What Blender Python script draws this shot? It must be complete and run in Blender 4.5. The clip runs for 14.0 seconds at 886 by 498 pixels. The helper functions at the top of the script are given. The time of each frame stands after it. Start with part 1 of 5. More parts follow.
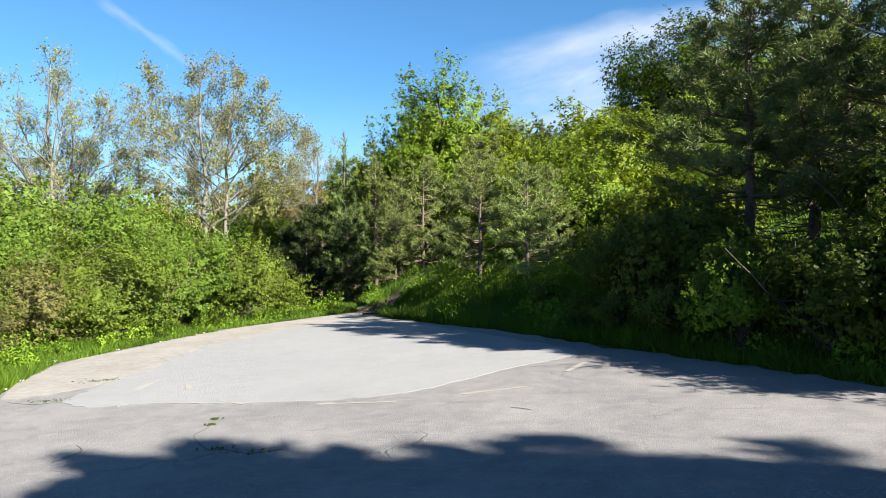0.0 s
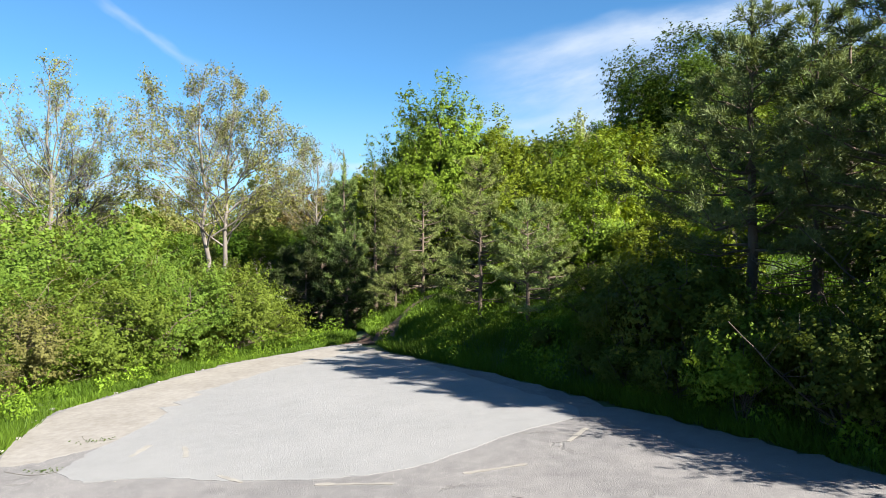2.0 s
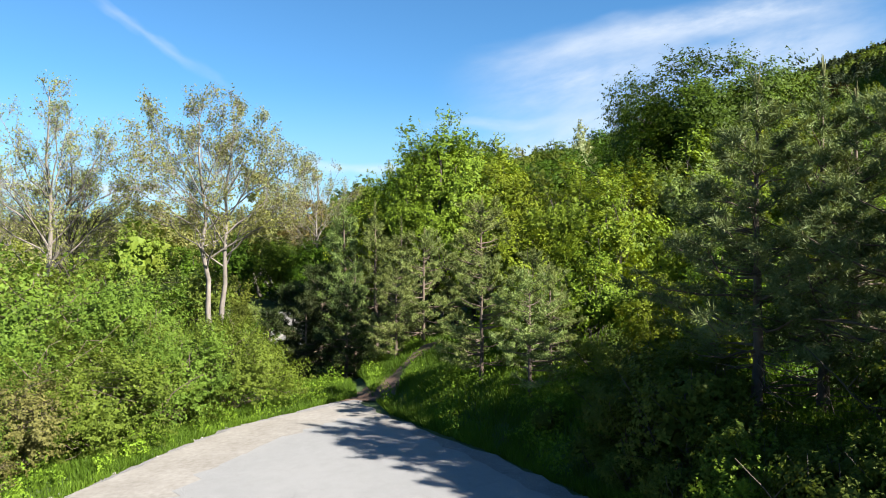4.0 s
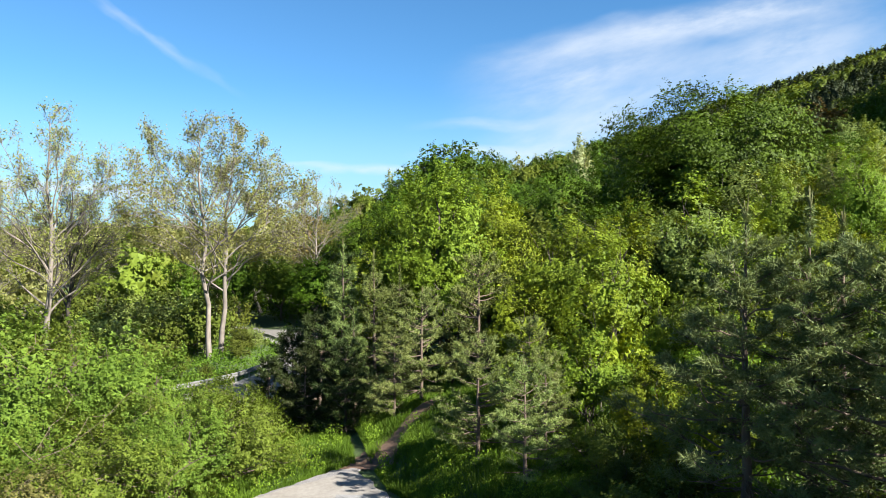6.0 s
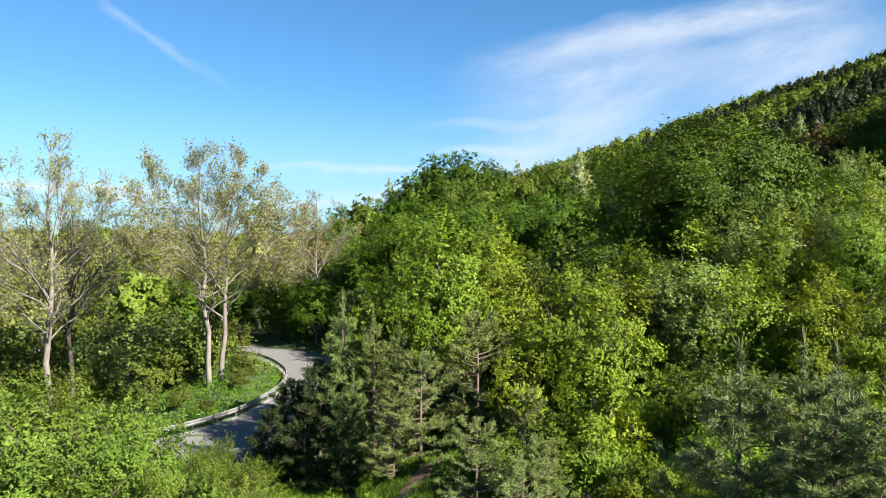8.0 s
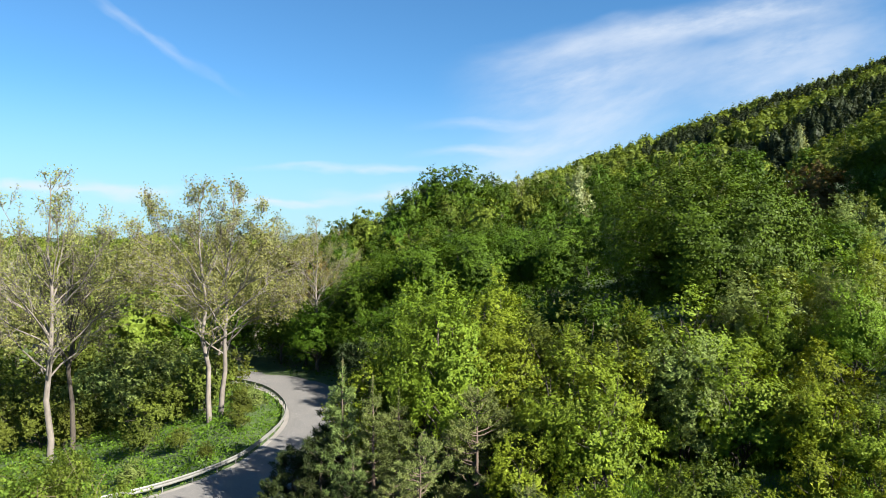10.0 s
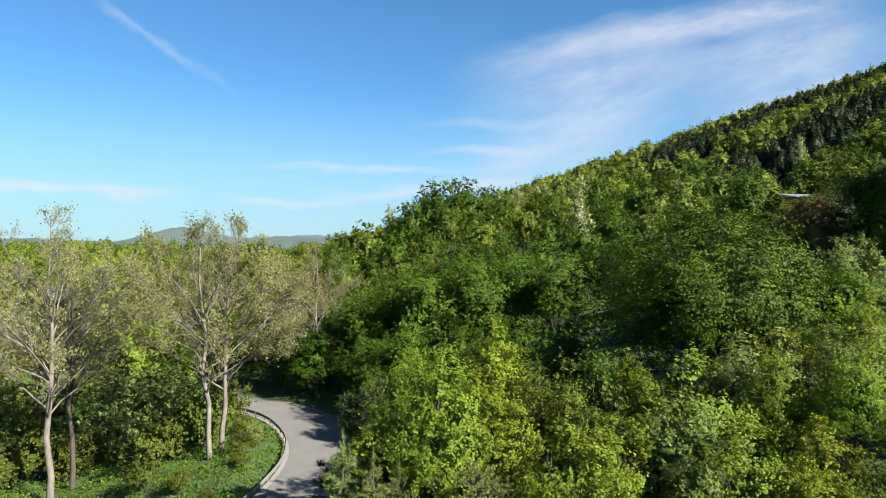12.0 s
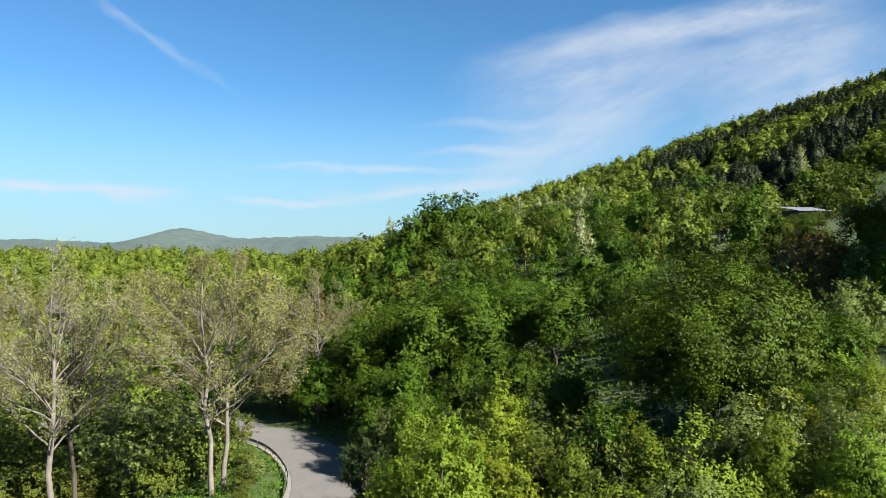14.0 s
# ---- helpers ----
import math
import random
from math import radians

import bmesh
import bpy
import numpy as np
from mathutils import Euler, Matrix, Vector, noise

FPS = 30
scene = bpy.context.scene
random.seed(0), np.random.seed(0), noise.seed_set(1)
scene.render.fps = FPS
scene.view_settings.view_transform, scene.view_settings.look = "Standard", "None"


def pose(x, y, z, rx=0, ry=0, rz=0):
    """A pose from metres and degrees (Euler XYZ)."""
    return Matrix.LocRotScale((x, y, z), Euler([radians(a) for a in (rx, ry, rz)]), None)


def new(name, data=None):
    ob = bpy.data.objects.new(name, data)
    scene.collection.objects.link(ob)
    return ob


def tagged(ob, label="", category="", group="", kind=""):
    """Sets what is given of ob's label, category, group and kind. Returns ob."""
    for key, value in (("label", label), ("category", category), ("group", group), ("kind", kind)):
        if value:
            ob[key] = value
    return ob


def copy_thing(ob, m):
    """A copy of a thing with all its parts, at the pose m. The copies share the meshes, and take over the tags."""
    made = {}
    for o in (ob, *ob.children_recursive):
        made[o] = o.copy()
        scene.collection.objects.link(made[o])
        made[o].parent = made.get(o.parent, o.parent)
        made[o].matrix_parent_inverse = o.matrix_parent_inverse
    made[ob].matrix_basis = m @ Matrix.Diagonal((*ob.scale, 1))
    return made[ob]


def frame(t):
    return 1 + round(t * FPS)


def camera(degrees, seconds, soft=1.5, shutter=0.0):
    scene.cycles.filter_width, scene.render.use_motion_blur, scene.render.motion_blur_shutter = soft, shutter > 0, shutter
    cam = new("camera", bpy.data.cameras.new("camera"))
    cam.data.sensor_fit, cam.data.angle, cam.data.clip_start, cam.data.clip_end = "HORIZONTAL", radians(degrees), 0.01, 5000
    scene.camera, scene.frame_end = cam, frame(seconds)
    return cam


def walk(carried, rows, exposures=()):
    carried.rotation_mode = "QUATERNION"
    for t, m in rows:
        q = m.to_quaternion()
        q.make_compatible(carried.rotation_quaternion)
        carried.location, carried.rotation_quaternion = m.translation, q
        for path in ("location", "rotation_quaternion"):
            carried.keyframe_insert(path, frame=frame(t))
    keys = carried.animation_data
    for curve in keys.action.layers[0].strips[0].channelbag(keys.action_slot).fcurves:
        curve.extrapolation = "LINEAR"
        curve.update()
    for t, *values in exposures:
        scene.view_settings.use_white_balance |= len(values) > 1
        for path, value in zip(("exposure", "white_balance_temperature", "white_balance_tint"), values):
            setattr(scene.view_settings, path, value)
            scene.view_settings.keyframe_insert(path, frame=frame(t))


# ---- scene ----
cam = camera(66.0, 14.0, soft=0.7)
# seconds, place of the eye, upward tilt in degrees
PATH_ROWS = [
    (0, -0.000, 0.000, 2.060, 0),
    (0.5, -0.008, 0.004, 2.281, 0),
    (1, 0.017, 0.004, 2.505, 0),
    (1.5, 0.031, 0.031, 2.734, 0),
    (2, -0.002, 0.111, 3.165, 0.02),
    (2.5, -0.014, 0.211, 3.577, 0.07),
    (3, -0.045, 0.297, 4.020, 0.1),
    (5.5, 0.030, 0.059, 7.153, 0.14),
    (6, 0.062, -0.038, 7.772, 0.14),
    (6.5, 0.068, -0.055, 8.432, 0.14),
    (7, 0.097, -0.138, 9.127, 0.14),
    (7.5, 0.108, -0.174, 9.808, 0.14),
    (8, 0.105, -0.215, 10.613, 0.14),
    (8.5, 0.116, -0.259, 11.553, 0.14),
    (9, 0.125, -0.304, 12.507, 0.14),
    (11.5, 0.136, -0.272, 17.308, 0.14),
    (12, 0.109, -0.288, 18.241, 0.14),
    (12.5, 0.058, -0.310, 19.192, 0.14),
    (13, 0.014, -0.312, 20.170, 0.14),
    (13.5, -0.055, -0.336, 21.140, 0.14),
    (14, -0.111, -0.261, 22.060, 0.14),
]
walk(cam, [(t, pose(x, y, z, 90 + tilt, 0, 0)) for t, x, y, z, tilt in PATH_ROWS],
     exposures=[(0.0, 2.34), (3.0, 2.30), (6.0, 2.29), (9.0, 2.22), (11.5, 2.07), (14.0, 1.99)])

# ---- world, sun and exposure ----
SUN_EL, SUN_AZ = radians(34.0), math.atan2(0.80, -0.60)
sun_data = bpy.data.lights.new("sun", "SUN")
sun_data.energy, sun_data.angle, sun_data.color = 5.0, radians(0.55), (1.0, 0.945, 0.84)
sun = new("sun", sun_data)
sun_way = Vector((math.sin(SUN_AZ) * math.cos(SUN_EL), math.cos(SUN_AZ) * math.cos(SUN_EL), math.sin(SUN_EL)))
sun.rotation_euler = sun_way.to_track_quat("Z", "Y").to_euler()
sun.location = (60, -40, 60)


class Nodes:
    """Short notation for node trees."""

    def __init__(self, tree):
        self.tree = tree
        tree.nodes.clear()

    def add(self, kind, ins=None):
        n = self.tree.nodes.new(kind)
        for k, v in (ins or {}).items():
            self.set(n.inputs[k], v)
        return n

    def set(self, socket, v):
        if isinstance(v, bpy.types.NodeSocket):
            self.tree.links.new(v, socket)
        else:
            socket.default_value = v

    def math(self, op, a, b=0.0, c=0.0, clamp=False):
        n = self.add("ShaderNodeMath")
        n.operation, n.use_clamp = op, clamp
        for s, v in zip(n.inputs, (a, b, c)):
            self.set(s, v)
        return n.outputs[0]

    def mix(self, f, a, b, blend="MIX"):
        n = self.add("ShaderNodeMix")
        n.data_type, n.blend_type = "RGBA", blend
        self.set(n.inputs[0], f), self.set(n.inputs[6], a), self.set(n.inputs[7], b)
        return n.outputs[2]

    def noise(self, scale, detail=4.0, rough=0.55, vec=None, dist=0.0):
        n = self.add("ShaderNodeTexNoise", {"Scale": scale, "Detail": detail, "Roughness": rough, "Distortion": dist})
        if vec is not None:
            self.set(n.inputs["Vector"], vec)
        return n.outputs["Fac"]

    def ramp(self, f, *stops):
        n = self.add("ShaderNodeValToRGB")
        e = n.color_ramp.elements
        while len(e) < len(stops):
            e.new(0.5)
        for el, (p, c) in zip(e, stops):
            el.position = p
            el.color = (c, c, c, 1) if isinstance(c, (int, float)) else (*c, 1)
        self.set(n.inputs[0], f)
        return n.outputs[0]

    def span(self, v, a, b, lo=0.0, hi=1.0):
        n = self.add("ShaderNodeMapRange")
        n.interpolation_type = "SMOOTHSTEP"
        for k, x in zip(("Value", "From Min", "From Max", "To Min", "To Max"), (v, a, b, lo, hi)):
            self.set(n.inputs[k], x)
        return n.outputs[0]


world = bpy.data.worlds.new("sky")
scene.world = world
world.use_nodes = True
W = Nodes(world.node_tree)
sky = W.add("ShaderNodeTexSky")
sky.sky_type, sky.sun_disc, sky.sun_elevation, sky.sun_rotation = "NISHITA", False, SUN_EL, SUN_AZ
sky.altitude, sky.air_density, sky.dust_density, sky.ozone_density = 500.0, 1.0, 0.35, 2.2
ways = W.add("ShaderNodeTexCoord").outputs["Generated"]
split = W.add("ShaderNodeSeparateXYZ", {0: ways})
ahead = W.math("MAXIMUM", split.outputs["Y"], 0.02)
cu, cv = W.math("DIVIDE", split.outputs["X"], ahead), W.math("DIVIDE", split.outputs["Z"], ahead)
facing = W.span(split.outputs["Y"], 0.25, 0.5)


def cloud_line(u0, v0, u1, v1, wide, reach=0.02, bend=0.012):
    """A soft streak of ice cloud between two directions of the sky."""
    L = math.hypot(u1 - u0, v1 - v0)
    du, dv = (u1 - u0) / L, (v1 - v0) / L
    a, b = W.math("SUBTRACT", cu, u0), W.math("SUBTRACT", cv, v0)
    along = W.math("ADD", W.math("MULTIPLY", a, du), W.math("MULTIPLY", b, dv))
    across = W.math("SUBTRACT", W.math("MULTIPLY", b, du), W.math("MULTIPLY", a, dv))
    flat = W.add("ShaderNodeCombineXYZ", {0: along, 1: W.math("MULTIPLY", across, 3.0), 2: u0 * 7}).outputs[0]
    wob = W.math("MULTIPLY", W.math("SUBTRACT", W.noise(6.0, 3.0, 0.6, flat), 0.5), bend * 4)
    off = W.math("DIVIDE", W.math("ABSOLUTE", W.math("ADD", across, wob)), wide)
    body = W.span(off, 1.0, 0.0)
    ends = W.math("MULTIPLY", W.span(along, -reach, reach * 2), W.span(along, L + reach, L - reach * 2))
    tex = W.span(W.noise(9.0, 5.0, 0.62, flat), 0.25, 0.75, 0.35, 1.0)
    return W.math("MULTIPLY", W.math("MULTIPLY", body, ends), tex)


STREAKS = [  # start, end, half width, strength
    (-0.515, 0.375, -0.365, 0.275, 0.010, 0.05, 0.34), (-0.37, 0.28, -0.30, 0.235, 0.010, 0.03, 0.14),
    (0.05, 0.265, 0.32, 0.33, 0.035, 0.08, 0.42), (0.16, 0.29, 0.62, 0.385, 0.040, 0.08, 0.62),
    (0.06, 0.215, 0.36, 0.30, 0.070, 0.08, 0.50), (0.10, 0.14, 0.40, 0.28, 0.085, 0.08, 0.40),
    (0.02, 0.10, 0.30, 0.20, 0.060, 0.06, 0.42), (-0.02, 0.185, 0.20, 0.19, 0.014, 0.05, 0.35),
    (0.34, 0.25, 0.66, 0.34, 0.065, 0.08, 0.50), (0.38, 0.20, 0.72, 0.28, 0.075, 0.08, 0.50),
    (-0.02, 0.145, 0.17, 0.152, 0.012, 0.05, 0.60), (-0.27, 0.123, 0.03, 0.118, 0.009, 0.06, 0.50),
    (-0.68, 0.090, -0.47, 0.092, 0.010, 0.03, 0.62), (-0.53, 0.092, -0.39, 0.082, 0.012, 0.04, 0.78),
    (-0.31, 0.079, -0.15, 0.069, 0.008, 0.04, 0.75), (-0.17, 0.080, 0.00, 0.090, 0.012, 0.05, 0.65),
    (-0.10, 0.085, 0.14, 0.100, 0.016, 0.05, 0.55), (-0.56, 0.10, -0.40, 0.07, 0.03, 0.06, 0.16),
]
veil = None
for u0, v0, u1, v1, wide, reach, power in STREAKS:
    one = W.math("MULTIPLY", cloud_line(u0, v0, u1, v1, wide, reach), min(0.95, power * 1.25))
    veil = one if veil is None else W.math("SUBTRACT", W.math("ADD", veil, one), W.math("MULTIPLY", veil, one))
veil = W.math("MULTIPLY", veil, facing)
hue = W.mix(1.0, sky.outputs[0], (0.3558, 0.6321, 0.7949, 1), "MULTIPLY")
pale = W.span(W.math("ABSOLUTE", split.outputs["Z"]), 0.24, 0.0, 0.0, 0.75)
hue = W.mix(pale, hue, (2.4073, 3.4973, 4.0727, 1))
cloudy = W.mix(veil, hue, (3.785, 4.1257, 4.5874, 1))
W.add("ShaderNodeOutputWorld", {0: W.add("ShaderNodeBackground", {"Color": cloudy, "Strength": 0.05}).outputs[0]})

# ---- materials ----


def material(name):
    m = bpy.data.materials.new(name)
    m.use_nodes = True
    return m, Nodes(m.node_tree)


def finish(N, shader):
    N.add("ShaderNodeOutputMaterial", {0: shader})


def bumped(N, height, strength, distance):
    return N.add("ShaderNodeBump", {"Height": height, "Strength": strength, "Distance": distance}).outputs[0]


def place_of(N):
    return N.add("ShaderNodeNewGeometry").outputs["Position"]


def leaf_material(name, dark, light, tip=None, through_light=0.36, gloss=0.55, patch=0.35):
    """Foliage: each leaf its own tint, drifts of tint over the crown, light shining through."""
    m, N = material(name)
    geo = N.add("ShaderNodeNewGeometry")
    own = geo.outputs["Random Per Island"]
    drift = N.noise(patch, 3.0, 0.6, geo.outputs["Position"])
    tree = N.add("ShaderNodeObjectInfo").outputs["Random"]
    f = N.math("ADD", N.math("MULTIPLY", own, 0.30), N.math("MULTIPLY", N.span(drift, 0.3, 0.7), 0.58))
    stops = [(0.05, dark), (0.85, light)] + ([(1.0, tip)] if tip else [])
    col = N.ramp(f, *stops)
    tint = N.add("ShaderNodeHueSaturation", {"Hue": N.math("ADD", 0.487, N.math("MULTIPLY", tree, 0.026)), "Saturation": 1.0,
                 "Value": N.math("ADD", 0.86, N.math("MULTIPLY", tree, 0.28)), "Color": col}).outputs[0]
    face = N.add("ShaderNodeBsdfPrincipled", {"Base Color": tint, "Roughness": gloss, "Specular IOR Level": 0.08})
    glow = N.mix(1.0, tint, (1.35, 1.25, 0.55, 1), "MULTIPLY")
    back = N.add("ShaderNodeBsdfTranslucent", {"Color": glow})
    finish(N, N.add("ShaderNodeMixShader", {0: through_light, 1: face.outputs[0], 2: back.outputs[0]}).outputs[0])
    return m


def bark_material(name, dark, light, scale=6.0):
    m, N = material(name)
    co = N.add("ShaderNodeTexCoord").outputs["Object"]
    tall = N.add("ShaderNodeMapping", {0: co, 3: (1, 1, 0.25)}).outputs[0]
    a, b = N.noise(scale, 6.0, 0.65, tall), N.noise(1.1, 3.0, 0.5, co)
    col = N.ramp(N.math("ADD", N.math("MULTIPLY", a, 0.6), N.math("MULTIPLY", b, 0.4)), (0.32, dark), (0.68, light))
    p = N.add("ShaderNodeBsdfPrincipled", {"Base Color": col, "Roughness": 0.9, "Normal": bumped(N, a, 0.6, 0.03)})
    finish(N, p.outputs[0])
    return m


LEAF_BEECH = leaf_material("beech_leaves", (0.0174, 0.0357, 0.0024), (0.0584, 0.1019, 0.0065), (0.0931, 0.1422, 0.012), 0.16)
LEAF_BUSH = leaf_material("bush_leaves", (0.0466, 0.0753, 0.0095), (0.1246, 0.1777, 0.0254), (0.1803, 0.2281, 0.053), 0.40, patch=0.9)
LEAF_FRESH = leaf_material("fresh_leaves", (0.063, 0.1008, 0.009), (0.1406, 0.204, 0.0182), (0.1912, 0.2368, 0.0378), 0.28, patch=0.6)
LEAF_YELLOW = leaf_material("yellow_green_leaves", (0.0732, 0.1022, 0.0078), (0.1561, 0.1969, 0.0156), (0.2099, 0.2343, 0.0317), 0.28, patch=0.6)
LEAF_SILVER = leaf_material("grey_green_leaves", (0.0743, 0.1034, 0.0254), (0.1538, 0.1962, 0.053), (0.2016, 0.2334, 0.0849), 0.28, patch=0.7)
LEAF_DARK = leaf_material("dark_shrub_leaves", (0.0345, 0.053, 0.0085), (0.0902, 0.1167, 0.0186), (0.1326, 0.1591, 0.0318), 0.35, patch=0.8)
LEAF_POPLAR = leaf_material("poplar_leaves", (0.1167, 0.1246, 0.0398), (0.2069, 0.2148, 0.0769), (0.2546, 0.2387, 0.1008), 0.45, patch=0.5)
LEAF_RUST = leaf_material("rust_leaves", (0.069, 0.0504, 0.0186), (0.1326, 0.0955, 0.0371), (0.1591, 0.1379, 0.053), 0.35)
LEAF_BRAMBLE = leaf_material("bramble_leaves", (0.053, 0.0504, 0.0159), (0.1273, 0.1167, 0.0371), (0.1909, 0.1379, 0.0849), 0.35, patch=1.5)
LEAF_FAR = leaf_material("far_leaves", (0.0496, 0.072, 0.0089), (0.1108, 0.1415, 0.0178), (0.1517, 0.1698, 0.0286), 0.25, patch=0.06)
LEAF_FARDARK = leaf_material("far_conifer_needles", (0.0138, 0.0223, 0.0095), (0.0307, 0.0424, 0.018), None, 0.2)
LEAF_PALE = leaf_material("white_poplar_leaves", (0.1538, 0.1803, 0.0796), (0.244, 0.2758, 0.1432), (0.2864, 0.3076, 0.1803), 0.3, patch=0.5)
LEAF_VALLEY = leaf_material("alder_leaves", (0.0451, 0.0594, 0.0095), (0.0955, 0.1193, 0.018), (0.1432, 0.1591, 0.0345), 0.35, patch=0.3)
NEEDLE = leaf_material("pine_needles", (0.0474, 0.0718, 0.0206), (0.1451, 0.1832, 0.0551), (0.2291, 0.2597, 0.0994), 0.22, 0.5, 1.2)
NEEDLE_DARK = leaf_material("dark_conifer_needles", (0.0138, 0.0233, 0.0069), (0.0398, 0.053, 0.017), (0.069, 0.0849, 0.0371), 0.2, 0.5, 1.0)
NEEDLE_PINE = leaf_material("dark_pine_needles", (0.0477, 0.0692, 0.0254), (0.1384, 0.1692, 0.0654), (0.223, 0.2538, 0.1154), 0.2, 0.5, 1.2)
GRASS = leaf_material("grass_blades", (0.0371, 0.069, 0.0074), (0.0955, 0.1538, 0.017), (0.1803, 0.1909, 0.0636), 0.4, 0.45, 0.5)
NEEDLE_YOUNG = leaf_material("young_pine_needles", (0.0697, 0.0961, 0.0279), (0.179, 0.2154, 0.0697), (0.2519, 0.2785, 0.1127), 0.25, 0.5, 1.2)
CANDLE = leaf_material("pine_shoots", (0.0849, 0.0902, 0.0371), (0.1379, 0.1326, 0.0636), (0.1697, 0.1273, 0.0636), 0.15)
BARK = bark_material("grey_brown_bark", (0.0211, 0.0164, 0.0122), (0.061, 0.0493, 0.0375))
BARK_PALE = bark_material("pale_poplar_bark", (0.0587, 0.0497, 0.0422), (0.1643, 0.1431, 0.122), 3.0)
BARK_PINE = bark_material("pine_bark", (0.0352, 0.0244, 0.0188), (0.1033, 0.0727, 0.054))
TWIG = bark_material("dry_twigs", (0.0563, 0.0375, 0.0258), (0.1408, 0.1033, 0.0798), 3.0)


def ground_material():
    m, N = material("meadow_soil")
    co = place_of(N)
    a, b, c = N.noise(0.12, 4.0, 0.6, co), N.noise(1.4, 5.0, 0.65, co), N.noise(14.0, 5.0, 0.7, co)
    green = N.ramp(b, (0.3, (0.0164, 0.0305, 0.0056)), (0.55, (0.0329, 0.061, 0.0085)), (0.75, (0.0563, 0.0798, 0.0164)))
    soil = N.ramp(c, (0.3, (0.0329, 0.0211, 0.0132)), (0.7, (0.0798, 0.0563, 0.0352)))
    f = N.span(N.math("ADD", N.math("MULTIPLY", a, 0.5), N.math("MULTIPLY", b, 0.5)), 0.42, 0.36)
    col = N.mix(f, green, soil)
    p = N.add("ShaderNodeBsdfPrincipled", {"Base Color": col, "Roughness": 0.95, "Normal": bumped(N, N.math("ADD", b, c), 0.7, 0.05)})
    finish(N, p.outputs[0])
    return m


def asphalt_material(name, dark, light, dust, cracks=1.0, dust_amount=0.5, chips=0.6):
    """Weathered tarmac: grit, drifts of pale dust, hairline cracks."""
    m, N = material(name)
    co = place_of(N)
    grit, mid, wide = N.noise(75.0, 3.0, 0.75, co), N.noise(3.2, 5.0, 0.62, co), N.noise(0.33, 4.0, 0.6, co)
    chip = N.add("ShaderNodeTexVoronoi", {"Vector": co, "Scale": 46.0}).outputs["Distance"]
    base = N.ramp(N.math("ADD", N.math("MULTIPLY", grit, 0.8), N.math("MULTIPLY", mid, 0.2)), (0.36, dark), (0.62, light))
    drift = N.span(N.math("ADD", N.math("MULTIPLY", wide, 0.8), N.math("MULTIPLY", mid, 0.2)), 0.36, 0.66)
    col = N.mix(N.math("MULTIPLY", drift, dust_amount), base, dust)
    stain = N.span(N.noise(0.9, 6.0, 0.7, co), 0.50, 0.72)
    col = N.mix(N.math("MULTIPLY", stain, 0.22), col, (*dark, 1))
    warp = N.add("ShaderNodeVectorMath", {0: co, 1: N.add("ShaderNodeTexNoise", {"Vector": co, "Scale": 1.3, "Detail": 5.0}).outputs["Color"]}).outputs[0]
    cells = N.add("ShaderNodeTexVoronoi", {"Vector": warp, "Scale": 0.32})
    cells.feature = "DISTANCE_TO_EDGE"
    cell = cells.outputs["Distance"]
    gate = N.span(N.noise(0.5, 2.0, 0.5, co), 0.50, 0.60)
    line = N.math("MULTIPLY", N.math("MULTIPLY", N.span(cell, 0.012, 0.002), gate), cracks)
    col = N.mix(N.math("MULTIPLY", line, 0.5), col, (0.0375, 0.0329, 0.0258, 1))
    pale = N.math("MULTIPLY", N.span(chip, 0.30, 0.14), N.span(N.noise(5.0, 3.0, 0.6, co), 0.34, 0.58))
    col = N.mix(N.math("MULTIPLY", pale, chips), col, (0.37, 0.352, 0.325, 1))
    h = N.math("SUBTRACT", N.math("ADD", grit, N.math("MULTIPLY", chip, 0.6)), N.math("MULTIPLY", line, 2.0))
    p = N.add("ShaderNodeBsdfPrincipled", {"Base Color": col, "Roughness": 0.88, "Specular IOR Level": 0.3, "Normal": bumped(N, h, 0.55, 0.012)})
    finish(N, p.outputs[0])
    return m


def plain_material(name, a, b, scale, rough=0.7, metal=0.0, bump=0.2):
    m, N = material(name)
    co = place_of(N)
    f = N.math("ADD", N.math("MULTIPLY", N.noise(scale, 5.0, 0.65, co), 0.6), N.math("MULTIPLY", N.noise(scale * 0.15, 3.0, 0.5, co), 0.4))
    p = N.add("ShaderNodeBsdfPrincipled", {"Base Color": N.ramp(f, (0.35, a), (0.65, b)), "Roughness": rough, "Metallic": metal, "Normal": bumped(N, f, bump, 0.01)})
    finish(N, p.outputs[0])
    return m


GROUND = ground_material()
ASPHALT = asphalt_material("old_asphalt", (0.0618, 0.0589, 0.0603), (0.1531, 0.1459, 0.1474), (0.1876, 0.1766, 0.1717, 1), 0.6, chips=0.95)
SCREED = asphalt_material("pale_concrete_patch", (0.1405, 0.1396, 0.1398), (0.1916, 0.1911, 0.1935), (0.198, 0.1957, 0.196, 1), 0.15, 0.5, 0.15)
ROADTOP = asphalt_material("road_asphalt", (0.0751, 0.0727, 0.0704), (0.1267, 0.122, 0.1173), (0.1408, 0.1314, 0.122, 1), 0.3)
SAND = plain_material("sandy_dirt", (0.1345, 0.1211, 0.1064), (0.2062, 0.1919, 0.1758), 6.0, 0.95, 0.0, 0.6)
PATHSOIL = plain_material("red_brown_soil", (0.0492, 0.0273, 0.0167), (0.1249, 0.0696, 0.0424), 5.0, 0.95, 0.0, 0.7)
PAINT = plain_material("worn_white_paint", (0.1408, 0.1291, 0.115), (0.2206, 0.2065, 0.183), 22.0, 0.8)
